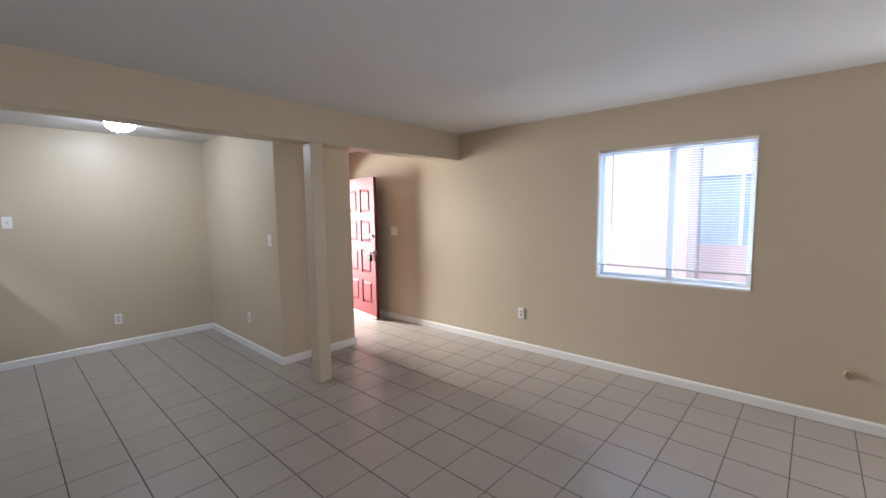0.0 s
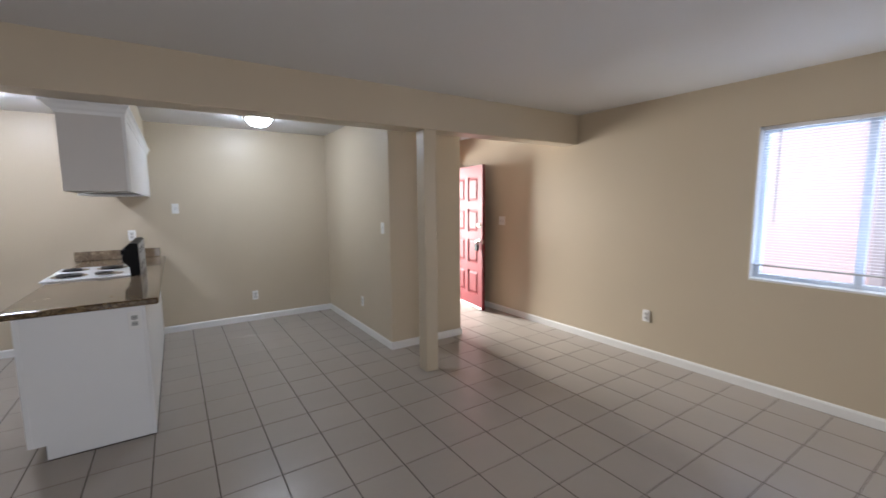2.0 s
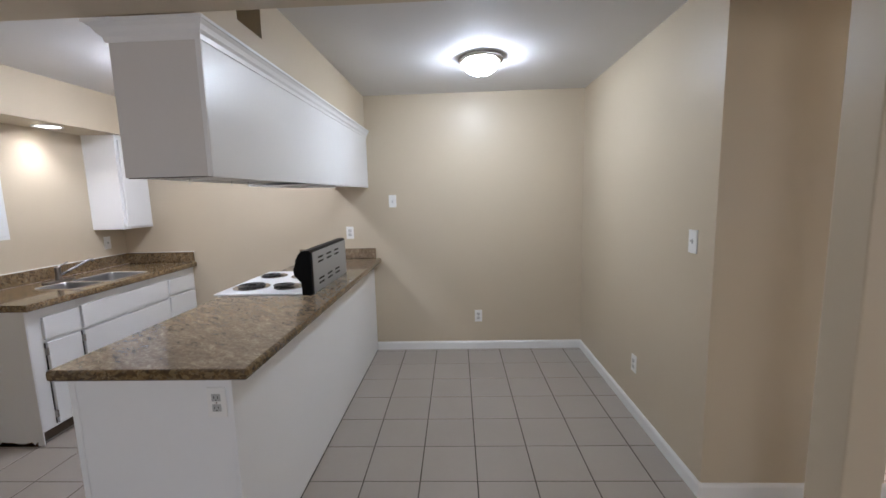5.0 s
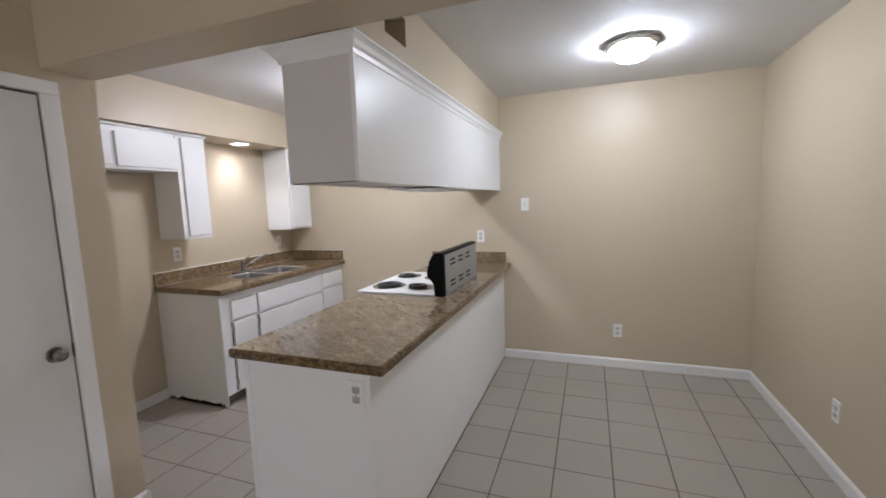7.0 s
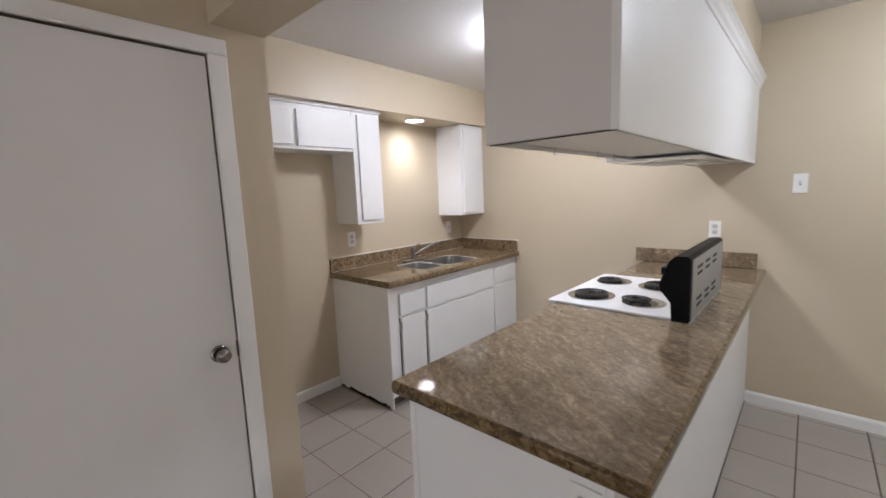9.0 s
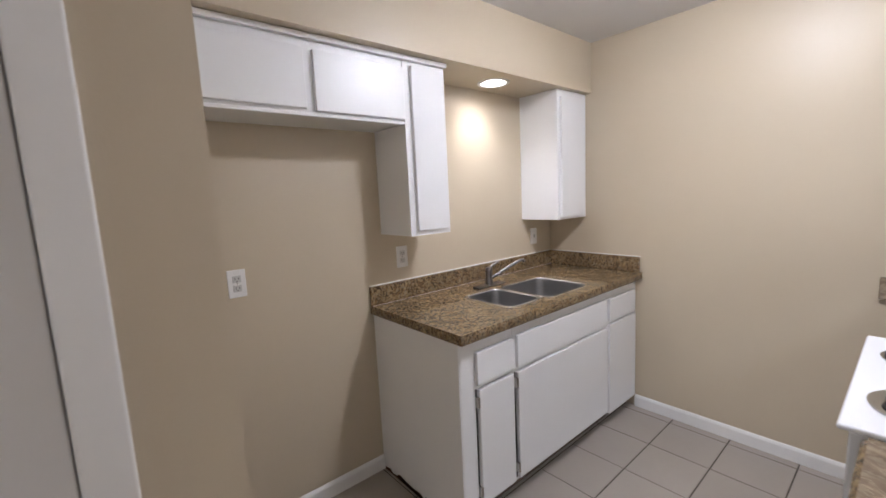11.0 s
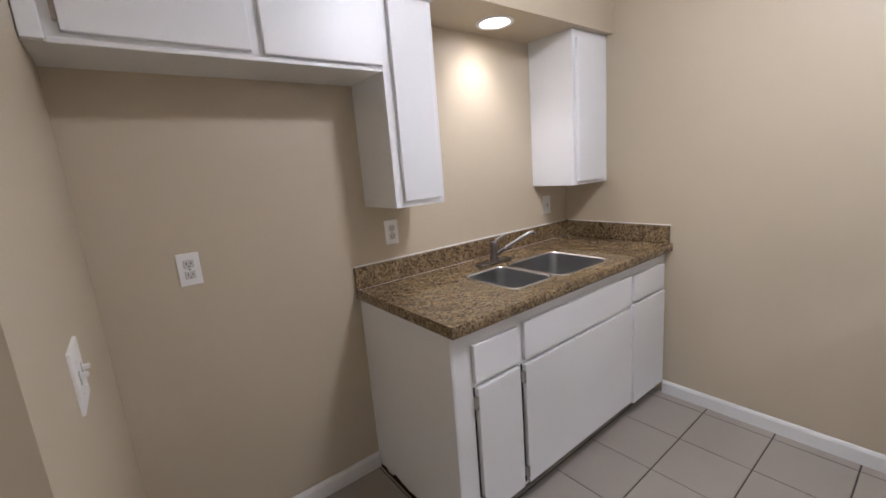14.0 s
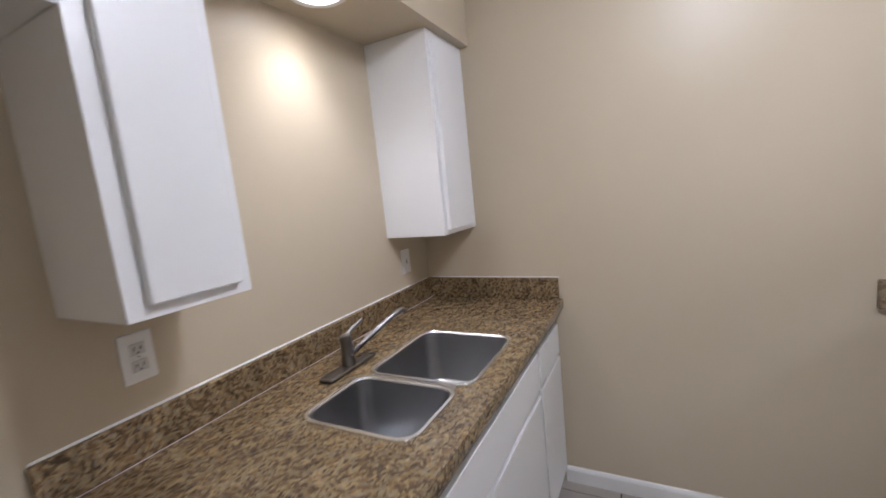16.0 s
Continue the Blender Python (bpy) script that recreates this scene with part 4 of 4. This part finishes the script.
for name, x0, x1, yb, sgn in (("crown", WEST, HE, HN, 1), ("crown", WEST, HE, HS, -1)):
    bm = bmesh.new()
    k_ = 0.6 if sgn > 0 else 1.25
    ends = [[bm.verts.new((x if x == WEST else x + 0.6 * d, yb + sgn * k_ * d, z)) for d, z in prof] for x in (x0, x1)]
    for i in range(len(prof)):
        bm.faces.new((ends[0][i], ends[0][(i + 1) % len(prof)], ends[1][(i + 1) % len(prof)], ends[1][i]))
    bm.faces.new(ends[0])
    bm.faces.new(ends[1])
    part(name, bm, M_CAB, hc, "white crown moulding")
bm = bmesh.new()
ends = [[bm.verts.new((HE + 0.6 * d, y + sg * d, min(z, 2.0985))) for d, z in prof] for y, sg in ((HS, -1.25), (HN, 0.6))]
for i in range(len(prof)):
    bm.faces.new((ends[0][i], ends[0][(i + 1) % len(prof)], ends[1][(i + 1) % len(prof)], ends[1][i]))
bmesh.ops.remove_doubles(bm, verts=bm.verts, dist=1e-5)
part("crown", bm, M_CAB, hc, "white crown moulding")
part("bottom_rail", bbox(0.002, 1, RX1 + 0.004, HE - 0.012, HS + 0.0065, HS + 0.020, 1.5805, 1.5925), M_CAB, hc)
part("bottom_rail", bbox(0.002, 1, RX1 + 0.004, HE - 0.012, HN - 0.026, HN - 0.0105, 1.5830, 1.5925), M_CAB, hc)
for x in (HE - 0.30, HE - 0.62, HE - 0.78):
    part("hook", tube([(x, HS + 0.030, 1.592), (x, HS + 0.030, 1.578), (x + 0.006, HS + 0.034, 1.570), (x + 0.012, HS + 0.030, 1.574)], 0.0016, 6), M_GREY, hc, "small bent wire hook", True)
hood = thing("range_hood", ((RX0 + RX1) / 2, -0.1, 1.57), "flat white range hood under the hanging cabinet", "range hood")
part("body", bbox(0.004, 2, RX0, RX1, -0.272, HN - 0.035, 1.5745, 1.5815), M_ENAMEL, hood)
part("visor", bbox(0.003, 2, RX0, RX1, -0.272, HS - 0.002, 1.5815, 1.606), M_ENAMEL, hood)
part("filter", bbox(0.002, 1, RX0 + 0.22, RX1 - 0.22, -0.22, 0.04, 1.5715, 1.5747), M_GALV, hood, "grey mesh grease filter")

vent = tagged(part("vent_cover", bbox(0.002, 1, -3.004, -2.801, -0.089, -0.083, 2.2005, 2.3245), M_RUST), "brown plywood at the back of an open vent hole", "vent")

# ---- outside ----
setting("ground", boxes((-300, 300, -300, 300, -0.25, -0.15)), M_CONCRETE, "grey concrete ground", "ground")
setting("walkway", boxes((HALL_W - 3.2, HALL_W - T, 1.0, 6.0, -0.149, -0.02)), M_CONCRETE, "pale concrete walkway by the entry", "pavement")
nb = thing("neighbour_building", (0.0, 7.6, -0.15), "pale pink stucco building beyond the window", "building")
part("wall", boxes((-7.0, -0.60, 7.6, 7.8, -0.15, 5.2)), M_STUCCO, nb)
part("low_wall", boxes((-0.60, 5.0, 7.62, 7.8, -0.15, 0.95)), M_STUCCO, nb)
part("upper_wall", boxes((-0.60, 5.0, 7.62, 7.8, 1.99, 5.2)), M_TRIM, nb, "white painted upper wall")
part("side_wall", boxes((1.2, 5.0, 7.62, 7.8, 0.95, 1.99)), M_STUCCO, nb)
part("pillar", bbox(0.02, 2, -0.588, -0.46, 7.35, 7.55, -0.15, 5.2), M_PILLAR, nb, "tan stucco pillar")
w = part("window", boxes((-0.60, -0.50, 7.64, 7.70, 0.95, 1.99), (0.008, 0.056, 7.63, 7.70, 0.95, 1.99), (1.15, 1.2, 7.64, 7.70, 0.95, 1.99)), M_ALU, nb, "white framed window")
part("pane", boxes((-0.50, 0.008, 7.665, 7.675, 0.95, 1.99)), M_BLUEGLASS, w)
part("pane", boxes((0.056, 1.15, 7.665, 7.675, 0.95, 1.99)), M_BLUEGLASS, w)
part("roof", bbox(0.02, 1, -7.2, 5.2, 7.5, 13.0, 5.2, 5.4), M_ROOF, nb)
nb2 = thing("courtyard_wall", (-8.5, 3.5, -0.15), "pale stucco wall across from the entry", "wall")
part("wall", boxes((-8.6, -8.3, -3.0, 8.5, -0.15, 3.2)), M_STUCCO, nb2)

# ---- floor tiles ----
PITCH, JOINT_X, JOINT_Y = 0.3024, 0.0044, 0.0062
# the courses run a third of a degree off the walls
LAID = Matrix.Translation((-3.088, 0.438, 0)) @ pose(0, 0, 0, 0, 0, 0.33) @ Matrix.Translation((3.088, -0.438, 0))
tile_meshes = {}


def tile_mesh(w, d):
    key = (round(w, 4), round(d, 4))
    if key not in tile_meshes:
        bm = bmesh.new()
        c = 0.0025
        lo = [bm.verts.new((x * w / 2, y * d / 2, -0.008)) for x, y in ((-1, -1), (1, -1), (1, 1), (-1, 1))]
        mid = [bm.verts.new((x * w / 2, y * d / 2, -0.0014)) for x, y in ((-1, -1), (1, -1), (1, 1), (-1, 1))]
        up = [bm.verts.new((x * (w / 2 - c), y * (d / 2 - c), 0)) for x, y in ((-1, -1), (1, -1), (1, 1), (-1, 1))]
        for a, b in ((lo, mid), (mid, up)):
            for i in range(4):
                bm.faces.new((a[i], a[(i + 1) % 4], b[(i + 1) % 4], b[i]))
        bm.faces.new(up)
        tile_meshes[key] = mesh_of("tile", bm, M_TILE)
    return tile_meshes[key]


floor_ob = bpy.data.objects["floor"]
random.seed(11)
rest = bmesh.new()
count = 0
for i in range(-8, 20):
    for j in range(-10, 14):
        x0, x1 = -3.088 + PITCH * i + JOINT_X / 2, -3.088 + PITCH * (i + 1) - JOINT_X / 2
        y0, y1 = 0.438 + PITCH * j + JOINT_Y / 2, 0.438 + PITCH * (j + 1) - JOINT_Y / 2
        x0, x1 = max(x0, WEST - 0.03), min(x1, EAST + 0.03)
        y0, y1 = max(y0, SOUTH - 0.04), min(y1, NORTH + 0.09)
        if x1 - x0 < 0.01 or y1 - y0 < 0.01:
            continue
        if x0 > STUB + 0.05 and y1 < DOORWALL:
            continue
        if x1 < BLOCK_E - 0.05 and y0 > NOOK_N and y1 < BLOCK_N:
            continue
        if x1 < HALL_W - 0.1 and y0 > BLOCK_N - 0.3:
            continue
        me = tile_mesh(x1 - x0, y1 - y0)
        lift = random.uniform(-0.0004, 0.0)
        tilt = (random.uniform(-0.12, 0.12), random.uniform(-0.12, 0.12))
        if x0 < 0.35 and count < 300:
            o = new("tile", me)
            o.parent = floor_ob
            o.matrix_basis = LAID @ pose((x0 + x1) / 2, (y0 + y1) / 2, lift, tilt[0], tilt[1], 0)
            count += 1
        else:
            tmp = bmesh.new()
            tmp.from_mesh(me)
            bmesh.ops.transform(tmp, matrix=LAID @ pose((x0 + x1) / 2, (y0 + y1) / 2, lift, tilt[0], tilt[1], 0), verts=tmp.verts)
            tm = bpy.data.meshes.new("t")
            tmp.to_mesh(tm)
            tmp.free()
            rest.from_mesh(tm)
            bpy.data.meshes.remove(tm)
far = part("tiles_far", rest, M_TILE, floor_ob)
far["kind"] = "stuff"
